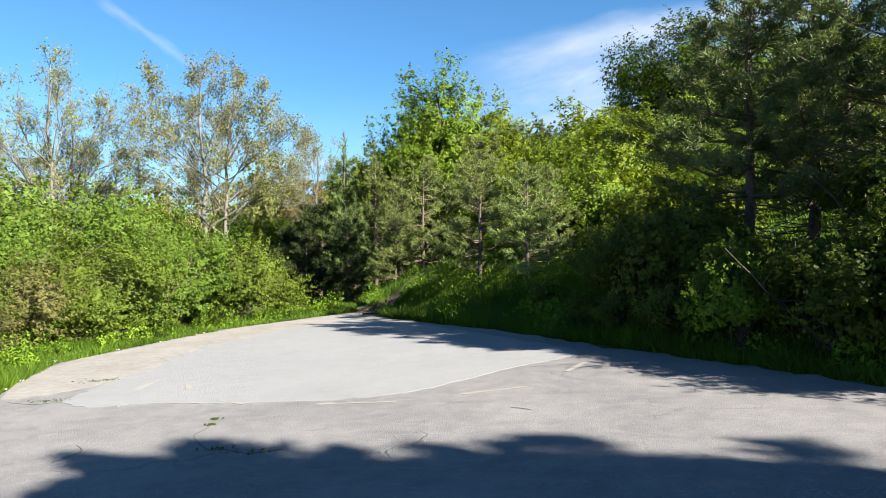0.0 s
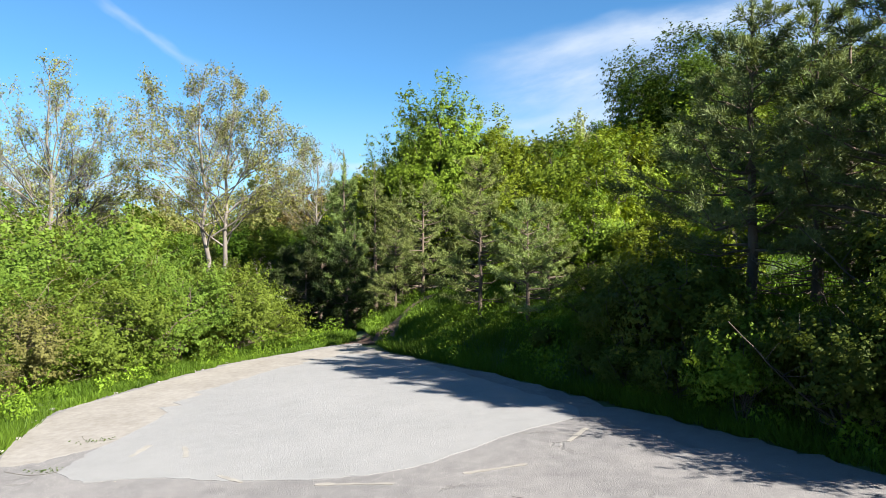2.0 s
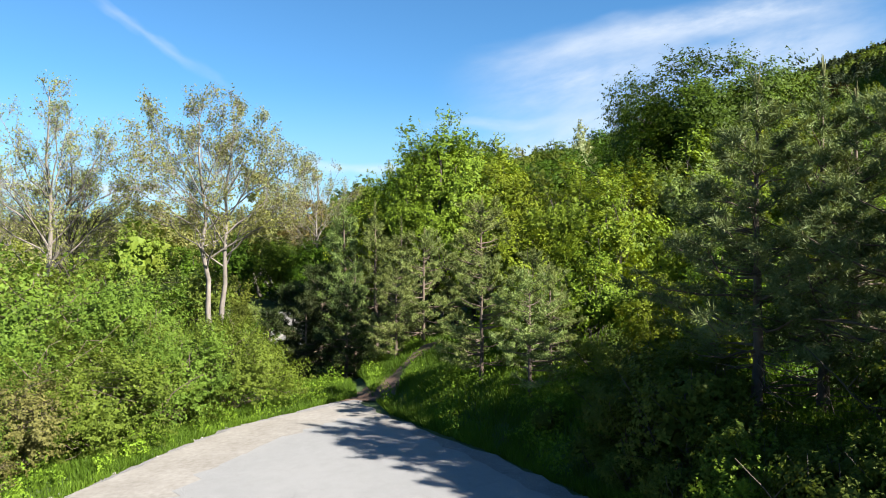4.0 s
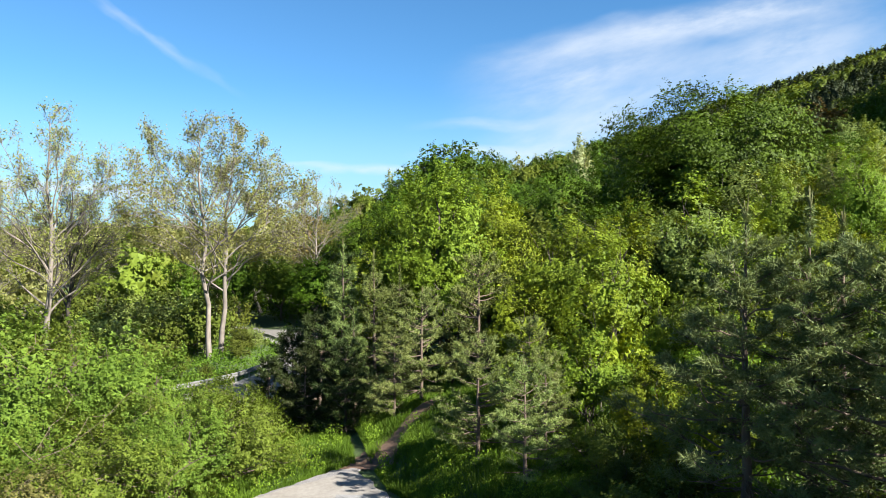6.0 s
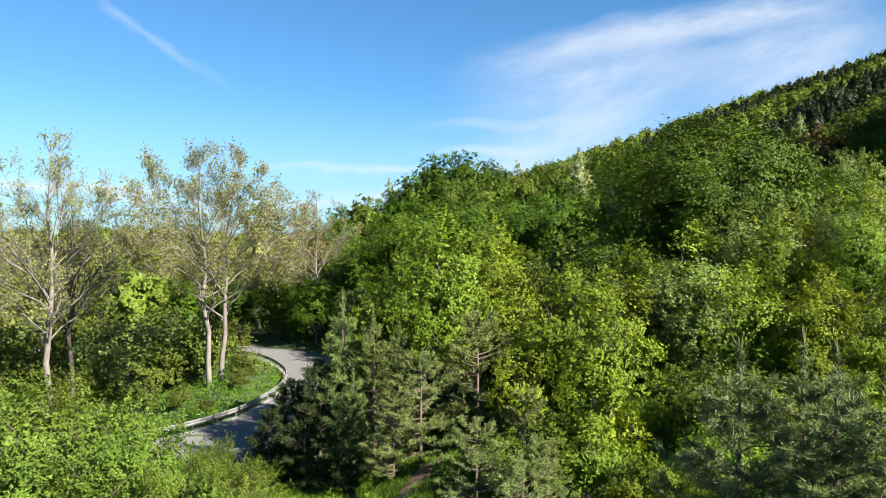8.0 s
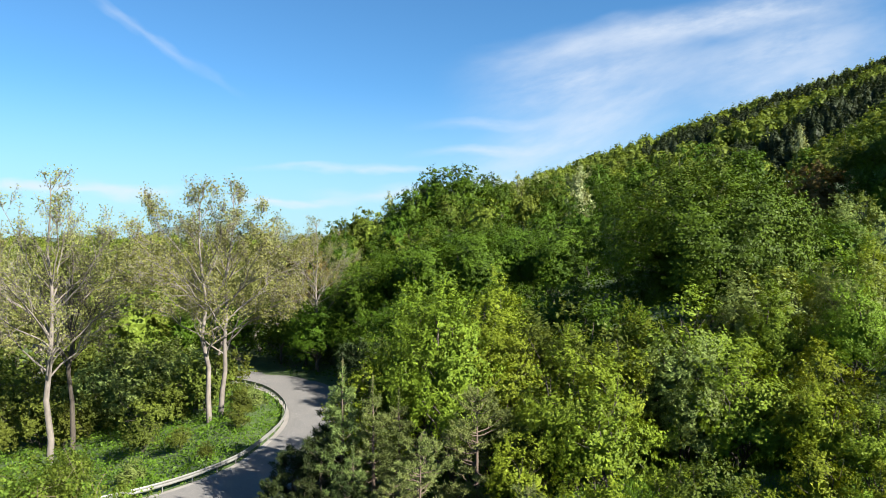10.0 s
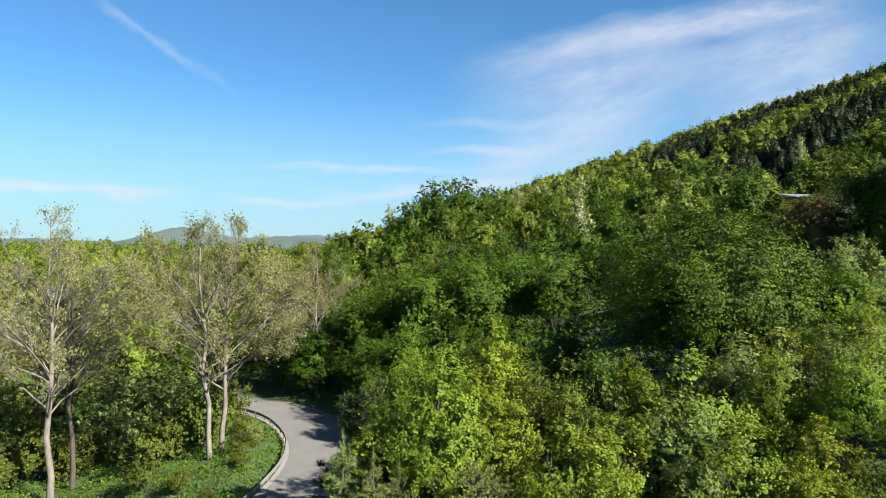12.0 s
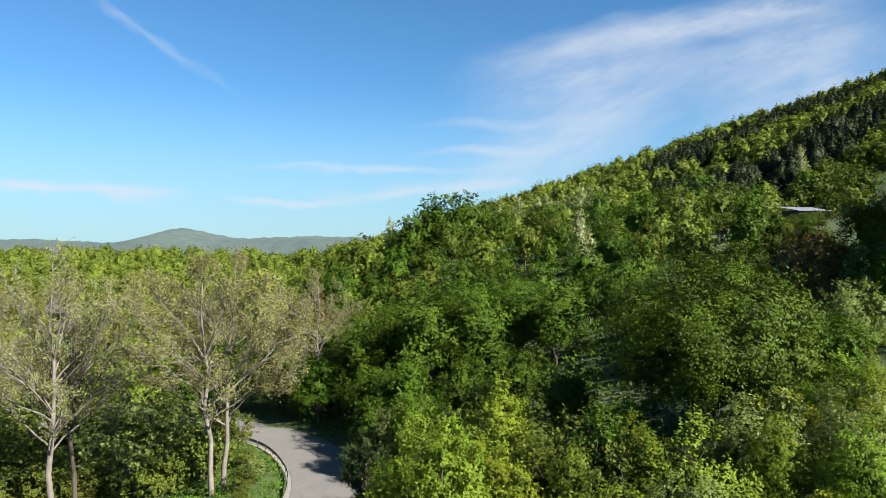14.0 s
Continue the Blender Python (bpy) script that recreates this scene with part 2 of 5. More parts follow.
STONE = plain_material("pale_stone", (0.1408, 0.1291, 0.1126), (0.2441, 0.23, 0.2065), 12.0, 0.85)
GALV = plain_material("dull_zinc_rail", (0.1267, 0.1267, 0.1173), (0.1971, 0.1971, 0.183), 5.0, 0.5, 0.3)
ROOFMETAL = plain_material("pale_sheet_metal", (0.1478, 0.1577, 0.1936), (0.2136, 0.2234, 0.264), 0.8, 0.4, 0.2)
ROOFDULL = plain_material("dull_roof_sheets", (0.0798, 0.0704, 0.0727), (0.122, 0.1103, 0.1126), 0.8, 0.7)
PLASTER = plain_material("grey_plaster", (0.0939, 0.0845, 0.0821), (0.1408, 0.1291, 0.1267), 1.5, 0.9)
DARKBOARD = plain_material("dark_boards", (0.0235, 0.0197, 0.0164), (0.0469, 0.0399, 0.0329), 3.0, 0.9)
# woods of the horizon; the blue of distant haze is mixed into their colour
FARHILL = plain_material("hazed_far_hill", (0.0258, 0.0446, 0.0446), (0.0493, 0.0727, 0.0634), 0.02, 1.0)

# ---- mesh helpers ----
rng = np.random.default_rng(7)


def raw_mesh(name, verts, faces, mat, smooth=False):
    """A mesh from arrays; all faces have the same number of corners."""
    verts, faces = np.asarray(verts, dtype=np.float32), np.asarray(faces, dtype=np.int32)
    me = bpy.data.meshes.new(name)
    n, k = faces.shape
    me.vertices.add(len(verts))
    me.vertices.foreach_set("co", verts.ravel())
    me.loops.add(n * k)
    me.loops.foreach_set("vertex_index", faces.ravel())
    me.polygons.add(n)
    me.polygons.foreach_set("loop_start", np.arange(0, n * k, k, dtype=np.int32))
    me.polygons.foreach_set("use_smooth", np.full(n, smooth))
    me.materials.append(mat)
    me.update(calc_edges=True)
    return me


def child(name, me, parent, label=""):
    ob = new(name, me)
    ob.parent = parent
    return tagged(ob, label) if label else ob


def part(name, bm, mat, parent, label="", smooth=False):
    """Links a bmesh as one mesh object under a thing or a part."""
    me = bpy.data.meshes.new(name)
    for f in bm.faces:
        f.smooth = smooth
    bm.to_mesh(me)
    bm.free()
    me.materials.append(mat)
    return child(name, me, parent, label)


def box(bm, x0, y0, z0, x1, y1, z1, bevel=0.0):
    r = bmesh.ops.create_cube(bm, size=1.0, matrix=Matrix.Translation(((x0 + x1) / 2, (y0 + y1) / 2, (z0 + z1) / 2)) @ Matrix.Diagonal((x1 - x0, y1 - y0, z1 - z0, 1)))
    if bevel:
        edges = list({e for v in r["verts"] for e in v.link_edges})
        bmesh.ops.bevel(bm, geom=edges, offset=bevel, segments=2, affect="EDGES")


def tubes(lines, sides=6):
    """Verts and quads of tapered tubes; each line is (points, radii)."""
    V, F, base = [], [], 0
    ang = np.linspace(0, 2 * np.pi, sides, endpoint=False)
    for pts, rad in lines:
        pts = np.asarray(pts, float)
        d = np.gradient(pts, axis=0)
        d /= np.linalg.norm(d, axis=1)[:, None] + 1e-9
        ref = np.where(np.abs(d[:, 2:3]) > 0.9, [[1.0, 0, 0]], [[0, 0, 1.0]])
        a = np.cross(d, ref)
        a /= np.linalg.norm(a, axis=1)[:, None] + 1e-9
        b = np.cross(d, a)
        ring = pts[:, None] + np.asarray(rad)[:, None, None] * (np.cos(ang)[None, :, None] * a[:, None] + np.sin(ang)[None, :, None] * b[:, None])
        V.append(ring.reshape(-1, 3))
        n = len(pts)
        i, j = np.meshgrid(np.arange(n - 1), np.arange(sides), indexing="ij")
        q = np.stack([i * sides + j, i * sides + (j + 1) % sides, (i + 1) * sides + (j + 1) % sides, (i + 1) * sides + j], -1).reshape(-1, 4)
        F.append(q + base)
        base += n * sides
    return np.concatenate(V), np.concatenate(F)


def unit(v):
    return v / (np.linalg.norm(v, axis=-1, keepdims=True) + 1e-9)


def leaf_quads(at, out, size, r, wide=0.7, wild=0.8, full=True):
    """One leaf or small leaf spray at each place, facing roughly along out; full: ragged and broad, else folded and pointed."""
    n = len(at)
    normal = unit(unit(out) + r.normal(size=(n, 3)) * wild)
    axis = unit(np.cross(normal, r.normal(size=(n, 3))))
    side = np.cross(normal, axis)
    s = (size * r.uniform(0.6, 1.35, n))[:, None]
    fold = normal * s * 0.16
    if full:
        j = r.uniform(0.25, 0.62, (n, 4, 1))
        k = r.uniform(0.25, 0.55, (n, 4, 1)) * wide
        a, b = at - axis * s * j[:, 0] - side * s * k[:, 0], at - axis * s * j[:, 1] + side * s * k[:, 1] + fold
        c, d = at + axis * s * j[:, 2] + side * s * k[:, 2], at + axis * s * j[:, 3] - side * s * k[:, 3] - fold
    else:
        a, c = at - axis * s * 0.5, at + axis * s * 0.5 - fold
        b, d = at + side * s * wide * 0.5 + fold * 0.5, at - side * s * wide * 0.5 + fold * 0.5
    V = np.stack([a, b, c, d], 1).reshape(-1, 3)
    return V, np.arange(4 * n).reshape(n, 4)


def leaf_tris(at, out, size, r, wide=0.95, wild=0.5):
    """One small three-cornered leaf at each place, facing roughly along out."""
    n = len(at)
    normal = unit(unit(out) + r.normal(size=(n, 3)) * wild)
    axis = unit(np.cross(normal, r.normal(size=(n, 3))))
    side = np.cross(normal, axis)
    s = (size * r.uniform(0.6, 1.4, n))[:, None]
    j = r.uniform(-0.3, 0.3, (n, 1))
    V = np.stack([at - axis * s * 0.45 - side * s * wide * 0.5, at - axis * s * 0.45 + side * s * wide * 0.5, at + axis * s * 0.6 + side * s * j], 1).reshape(-1, 3)
    return V, np.arange(3 * n).reshape(n, 3)


def curve_line(p0, p1, sag, r, n=6, wob=0.04):
    """A bent line of points from p0 to p1."""
    t = np.linspace(0, 1, n)[:, None]
    L = np.linalg.norm(p1 - p0)
    pts = p0 + (p1 - p0) * t + np.array([0, 0, 1.0]) * sag * L * (t * (1 - t)) * 4
    pts[1:-1] += r.normal(size=(n - 2, 3)) * wob * L
    return pts


# ---- the lie of the land ----
LOT_RIGHT = np.array([(-30, 12.0), (-10, 9.3), (0, 7.6), (5, 6.5), (8.8, 5.7), (11.3, 4.5), (13.8, 3.2), (18, 1.1), (22.8, -1.8), (26, -3.0)])
HILL_FOOT = np.array([(-60, 16), (-10, 9.3), (0, 7.6), (5, 6.5), (8.8, 5.7), (11.3, 4.5), (13.8, 3.2), (18, 1.1), (22.8, -1.8), (26, -2.8), (32, -4.0), (42, -6.5), (60, -5.0), (75, -6.5), (90, -11), (105, -22), (130, -38), (160, -54), (195, -74), (300, -125), (600, -230)])
ROAD_MID = np.array([(-62, 14), (-46, 22.5), (-34, 31), (-24.5, 37.5), (-17.0, 44.0), (-12.9, 52), (-11.8, 61), (-12.2, 71), (-14.8, 81), (-20.9, 91.5), (-31, 99), (-44, 102), (-62, 101), (-90, 98)], float)
ROAD_Z = np.array([-3.0, -2.7, -2.5, -2.4, -2.5, -2.7, -3.0, -3.3, -3.5, -3.6, -3.8, -4.0, -4.3, -4.6])
ROAD_HALF = 3.8


def smooth_curve(P, k):
    """Catmull-Rom points through the rows of P."""
    out = []
    for i in range(len(P) - 1):
        p0, p1, p2, p3 = P[max(i - 1, 0)], P[i], P[i + 1], P[min(i + 2, len(P) - 1)]
        for t in np.arange(k) / k:
            out.append(0.5 * (2 * p1 + (p2 - p0) * t + (2 * p0 - 5 * p1 + 4 * p2 - p3) * t * t + (3 * p1 - p0 - 3 * p2 + p3) * t ** 3))
    out.append(P[-1])
    return np.array(out)


ROAD = smooth_curve(np.column_stack([ROAD_MID, ROAD_Z]), 8)


def ss(a, b, x):
    t = np.clip((x - a) / (b - a), 0, 1)
    return t * t * (3 - 2 * t)


def lot_height(x, y):
    return 0.06 * x - 0.005 * y


def waves(x, y):
    return np.sin(x * 0.31 + 1.3 * np.sin(y * 0.17)) * np.sin(y * 0.27 + 1.1 * np.sin(x * 0.21 + 2))


def lot_left(y):
    return np.interp(y, [-30, 7, 12, 15.9, 18.5, 21.7, 23.3, 26], [-7.6, -7.3, -7.9, -9.0, -8.3, -7.2, -6.0, -3.2])


def road_near(x, y):
    """Distance to the road's middle line, and the road's height there."""
    best, z = np.full(np.shape(x), 1e9), np.zeros(np.shape(x))
    for a, b in zip(ROAD[:-1], ROAD[1:]):
        d = b[:2] - a[:2]
        t = np.clip(((x - a[0]) * d[0] + (y - a[1]) * d[1]) / (d @ d), 0, 1)
        dist = np.hypot(x - a[0] - t * d[0], y - a[1] - t * d[1])
        near = dist < best
        best, z = np.where(near, dist, best), np.where(near, a[2] + t * (b[2] - a[2]), z)
    return best, z


def height(x, y):
    x, y = np.asarray(x, float), np.asarray(y, float)
    u = x - np.interp(y, HILL_FOOT[:, 0], HILL_FOOT[:, 1])
    near = ss(27, 44, y)
    base = lot_height(np.clip(x, -14, 9), np.clip(y, -20, 30)) * (1 - near) - 2.9 * near
    left = np.where(y < 30, -10.0 - x, -16.0 - x - 0.25 * np.clip(y - 60, 0, 80))
    base = base - 5.2 * ss(0, 24, left) * (1 - ss(100, 190, y)) - 1.2 * ss(20, 120, left) * (1 - ss(100, 190, y))
    base = base + 0.62 * ss(0, 2.8, u) * (1 - ss(45, 60, y)) + 0.5 * ss(26, 30, y) * ss(0, 3, u) * (1 - ss(45, 60, y)) + 0.14 * np.clip(u - 1.0, 0, 40) * (1 - ss(40, 75, y))
    hill = 0.335 * (x + 0.144 * y) - 4.0 + 15.0 * ss(200, 430, y) - 0.25 * np.clip(y - 430, 0, 1e9) - 0.12 * np.clip(x - 330, 0, 1e9)
    hill = hill + 14.0 * np.exp(-(((x + 4) / 55) ** 2 + ((y - 198) / 50) ** 2)) - 16.0 * np.exp(-(((x - 115) / 45) ** 2 + ((y - 215) / 60) ** 2))
    k = 1.6
    m = np.maximum(base, hill)
    z = m + k * np.log(np.exp((base - m) / k) + np.exp((hill - m) / k)) - k * 0.02
    z = np.where(y < 40, np.where(u < 0, base, z), z)
    far = ss(700, 1500, np.hypot(x, y))
    z = z * (1 - far) + (np.clip(z, -10, 60)) * far
    z = z + 6.0 * ss(230, 420, y) * (1 - ss(20, 120, x + 120)) * (1 - ss(600, 1500, y)) + 21.0 * np.exp(-(((x + 210) / 110) ** 2 + ((y - 520) / 120) ** 2))
    z = z + 0.25 * waves(x, y) * ss(2, 8, np.abs(u) + np.where(y < 26, np.where((x > lot_left(y) - 1) & (u < 1), -9, 0), 0))
    d, rz = road_near(x, y)
    w = 1 - ss(ROAD_HALF + 0.9, ROAD_HALF + 6.0, d)
    z = z * (1 - w) + (rz - 0.06) * w
    inside = (u < 0) & (x > lot_left(y)) & (y < 26)
    edge = np.minimum(-u, x - lot_left(y))
    flat = np.where((y < 26) & (y > -30), ss(-1.6, -0.2, edge), 0)
    return z * (1 - flat) + (lot_height(x, y) - 0.05) * flat


def ground_at(x, y):
    return float(height(np.array([x]), np.array([y]))[0])


def graded(lo, hi, fine_lo, fine_hi, step, grow):
    """Coordinates dense between two values and ever coarser beyond."""
    mid = list(np.arange(fine_lo, fine_hi + step * 0.5, step))
    s, v = step, fine_hi
    while v < hi:
        s *= grow
        v += s
        mid.append(v)
    s, v = step, fine_lo
    while v > lo:
        s *= grow
        v -= s
        mid.insert(0, v)
    return np.array(mid)


gx, gy = graded(-4600, 4600, -24, 11, 0.6, 1.08), graded(-4600, 4600, 7, 42, 0.65, 1.08)
GX, GY = np.meshgrid(gx, gy)
GZ = height(GX, GY)
nx, ny = len(gx), len(gy)
ii, jj = np.meshgrid(np.arange(ny - 1), np.arange(nx - 1), indexing="ij")
quads = np.stack([ii * nx + jj, ii * nx + jj + 1, (ii + 1) * nx + jj + 1, (ii + 1) * nx + jj], -1).reshape(-1, 4)
ground = new("ground", raw_mesh("ground", np.stack([GX, GY, GZ], -1).reshape(-1, 3), quads, GROUND, True))
tagged(ground, "grassy and wooded hillside ground with bare soil", "ground", kind="structure")


def sheet(name, outline, mat, lift, label, category, thick=0.05, fn=lot_height, cell=0.0):
    """A slab that follows the lot's slope, cut to an outline."""
    bm = bmesh.new()
    top = [bm.verts.new((x, y, float(fn(x, y)) + lift)) for x, y in outline]
    f = bm.faces.new(top)
    if f.normal.z < 0:
        f.normal_flip()
    low = bmesh.ops.extrude_face_region(bm, geom=[f])
    bmesh.ops.translate(bm, verts=[g for g in low["geom"] if isinstance(g, bmesh.types.BMVert)], vec=(0, 0, -thick))
    bmesh.ops.recalc_face_normals(bm, faces=bm.faces)
    me = bpy.data.meshes.new(name)
    bm.to_mesh(me)
    bm.free()
    me.materials.append(mat)
    return tagged(new(name, me), label, category, kind="structure")


def ragged(P, k, rough, r):
    c = smooth_curve(np.array(P, float), k)
    return [tuple(p) for p in c + r.normal(size=c.shape) * rough]


LOT_OUTLINE = ragged([(9.0, -10), (7.5, 0), (6.4, 5), (5.6, 8.8), (4.4, 11.3), (3.1, 13.8), (1.0, 18), (-1.9, 22.6), (-3.2, 25.4)], 10, 0.09, rng) + \
    ragged([(-3.6, 25.5), (-6, 23.2), (-7.2, 21.6), (-8.3, 18.4), (-9.0, 15.8), (-7.9, 12), (-7.2, 7), (-7.2, 0), (-7.4, -10)], 10, 0.10, rng)
sheet("car_park_paving", LOT_OUTLINE, ASPHALT, 0.0, "cracked grey asphalt of an old car park", "pavement", 0.12)

# ---- plants ----


def lump(d, seed, k=3.0):
    """Unevenness of a crown by direction."""
    a = d * k + seed
    return np.sin(a[:, 0] * 1.7 + 2 * np.sin(a[:, 1])) * np.sin(a[:, 1] * 1.3 + a[:, 2] * 1.9 + seed) * np.cos(a[:, 2] * 1.1 + seed * 2)


def ball(level):
    bm = bmesh.new()
    bmesh.ops.create_icosphere(bm, subdivisions=level, radius=1.0)
    V = np.array([v.co[:] for v in bm.verts])
    F = np.array([[v.index for v in f.verts] for f in bm.faces])
    bm.free()
    return V, F


BALL_ROUGH, BALL_MID, BALL_FINE = ball(2), ball(3), ball(4)


def crown_leaves(r, mid, radii, leaves, leaf, lobes, lobe, sprays, reach, wide, up, low, taper, fold, wild, full, bulk):
    """Leaves on sprays that stand out from the lobes of an uneven crown, round a dense inner mass."""
    d = unit(r.normal(size=(lobes * 4, 3)))
    d = d[d[:, 2] > low][:lobes]
    n = len(d)
    push = r.uniform(0.58, 0.90, n) * (1 + 0.16 * lump(d, r.uniform(0, 9), 2.2))
    push[: n // 5] *= 0.6
    slim = (1 - taper * np.clip(d[:, 2] * 0.8 + 0.35, 0, 1))[:, None]
    lc = mid + d * push[:, None] * radii * np.concatenate([slim, slim, np.ones_like(slim)], 1)
    ls = lobe * r.uniform(0.65, 1.3, n) * slim[:, 0]
    k = r.choice(n, sprays, p=ls ** 2 / (ls ** 2).sum())
    e = unit(r.normal(size=(sprays, 3)) * 0.8 + d[k] * 0.9 + np.array([0, 0, 0.3]))
    start = lc[k] + e * (ls[k] * r.uniform(0.5, 1.0, sprays))[:, None] * np.array([1, 1, 0.85])
    axis = unit(e + np.array([0, 0, up]) + r.normal(size=(sprays, 3)) * 0.35)
    span = reach * r.uniform(0.5, 1.35, sprays)
    m = r.integers(0, sprays, leaves)
    t = r.random(leaves)
    side = unit(r.normal(size=(leaves, 3)))
    side -= axis[m] * (side * axis[m]).sum(1)[:, None]
    side[:, 2] *= fold
    at = start[m] + axis[m] * (t * span[m])[:, None] + side * (wide * np.sqrt(r.random(leaves)) * (1.1 - 0.6 * t))[:, None]
    out = e[m] * 0.5 + d[k[m]] * 0.8 + side * 0.2 + np.array([0, 0, 0.22])
    core = r.random(leaves) < 0.08
    at[core] = mid + (lc[k[m[core]]] - mid) * 0.80 + unit(r.normal(size=(core.sum(), 3))) * (ls[k[m[core]]] * r.uniform(0.1, 0.6, core.sum()))[:, None]
    V, F = leaf_tris(at, out, np.where(core, leaf * 1.6, leaf), r, 0.95 if full else 0.7, wild)
    if bulk:
        bv, bf = BALL_FINE if leaf < 0.25 else BALL_MID
        slope = (1 - taper * np.clip(bv[:, 2] * 0.8 + 0.35, 0, 1))[:, None]
        hv = mid + bv * radii * bulk * np.concatenate([slope, slope, np.ones_like(slope)], 1) * r.uniform(0.6, 1.0, (len(bv), 1)) * (1 + 0.12 * lump(bv, r.uniform(0, 9), 3.0))[:, None]
        V, F = np.concatenate([V, hv]), np.concatenate([F, bf + len(V)])
    return V, F, start + axis * span[:, None] * 0.7


def broadleaf(name, seed, tall, spread, foot, leaves, leaf, mat, bark, label, category="tree", stems=1, lobes=70, lobe=0.20, sprays=500, reach=0.17, wide=0.07, up=0.15, low=-0.7, taper=0.0, fold=0.6, wild=0.5, limbs=30, wob=0.03, full=True, bulk=0.45):
    """A leafy tree or shrub, its base at the origin: trunk with limbs, and crown."""
    r = np.random.default_rng(seed)
    thing = new(name)
    mid = np.array([0, 0, (tall + foot) / 2])
    radii = np.array([spread, spread * r.uniform(0.9, 1.1), (tall - foot) / 2])
    V, F, c = crown_leaves(r, mid, radii, leaves, leaf, lobes, lobe * spread, sprays, reach * spread, wide * spread, up, low, taper, fold, wild, full, bulk)
    lines = []
    thick = 0.013 * tall + 0.012
    for s in range(stems):
        lean = r.normal(size=3) * (0.10 if stems == 1 else 0.45) * spread
        top = np.array([lean[0], lean[1], tall * r.uniform(0.72, 0.86)])
        start = np.array([r.normal() * 0.06, r.normal() * 0.06, 0]) * (stems > 1) * tall * 0.5 + np.array([0, 0, -0.15])
        t = curve_line(start, top, 0, r, 8, wob)
        lines.append((t, np.linspace(thick * (1.25 if stems == 1 else 0.7), thick * 0.2, 8)))
        for tip in c[r.permutation(len(c))[: limbs // stems]]:
            k = np.clip((tip[2] * 0.72 - 0.1 * tall) / top[2], 0.12, 0.92) * 7
            i = int(k)
            p0 = t[i] + (t[min(i + 1, 7)] - t[i]) * (k - i)
            L = curve_line(p0, tip, 0.06, r, 5, 0.05)
            lines.append((L, np.linspace(thick * 0.42 * (1 - k / 9), thick * 0.07, 5)))
    tv, tf = tubes(lines, 4)
    wood = child("trunk" if stems == 1 else "branchwork", raw_mesh("trunk", tv, tf, bark, True), thing)
    if stems > 1:
        tagged(wood, kind="stuff")
    child("crown", raw_mesh("crown", V, F, mat), thing)
    return tagged(thing, label, category)


def tufts(at, way, length, needles, r, width=0.014, spread=0.75):
    """Brushes of needles: thin blades round each place, leaning along way."""
    n = len(at)
    idx = np.repeat(np.arange(n), needles)
    d = unit(unit(way)[idx] * 0.75 + r.normal(size=(len(idx), 3)) * spread)
    side = unit(np.cross(d, r.normal(size=(len(idx), 3))))
    L = (length * r.uniform(0.7, 1.25, len(idx)))[:, None]
    root = at[idx] + r.normal(size=(len(idx), 3)) * length * 0.25
    w = side * width
    V = np.stack([root - w, root + w, root + d * L], 1).reshape(-1, 3)
    return V, np.arange(3 * len(idx)).reshape(-1, 3)


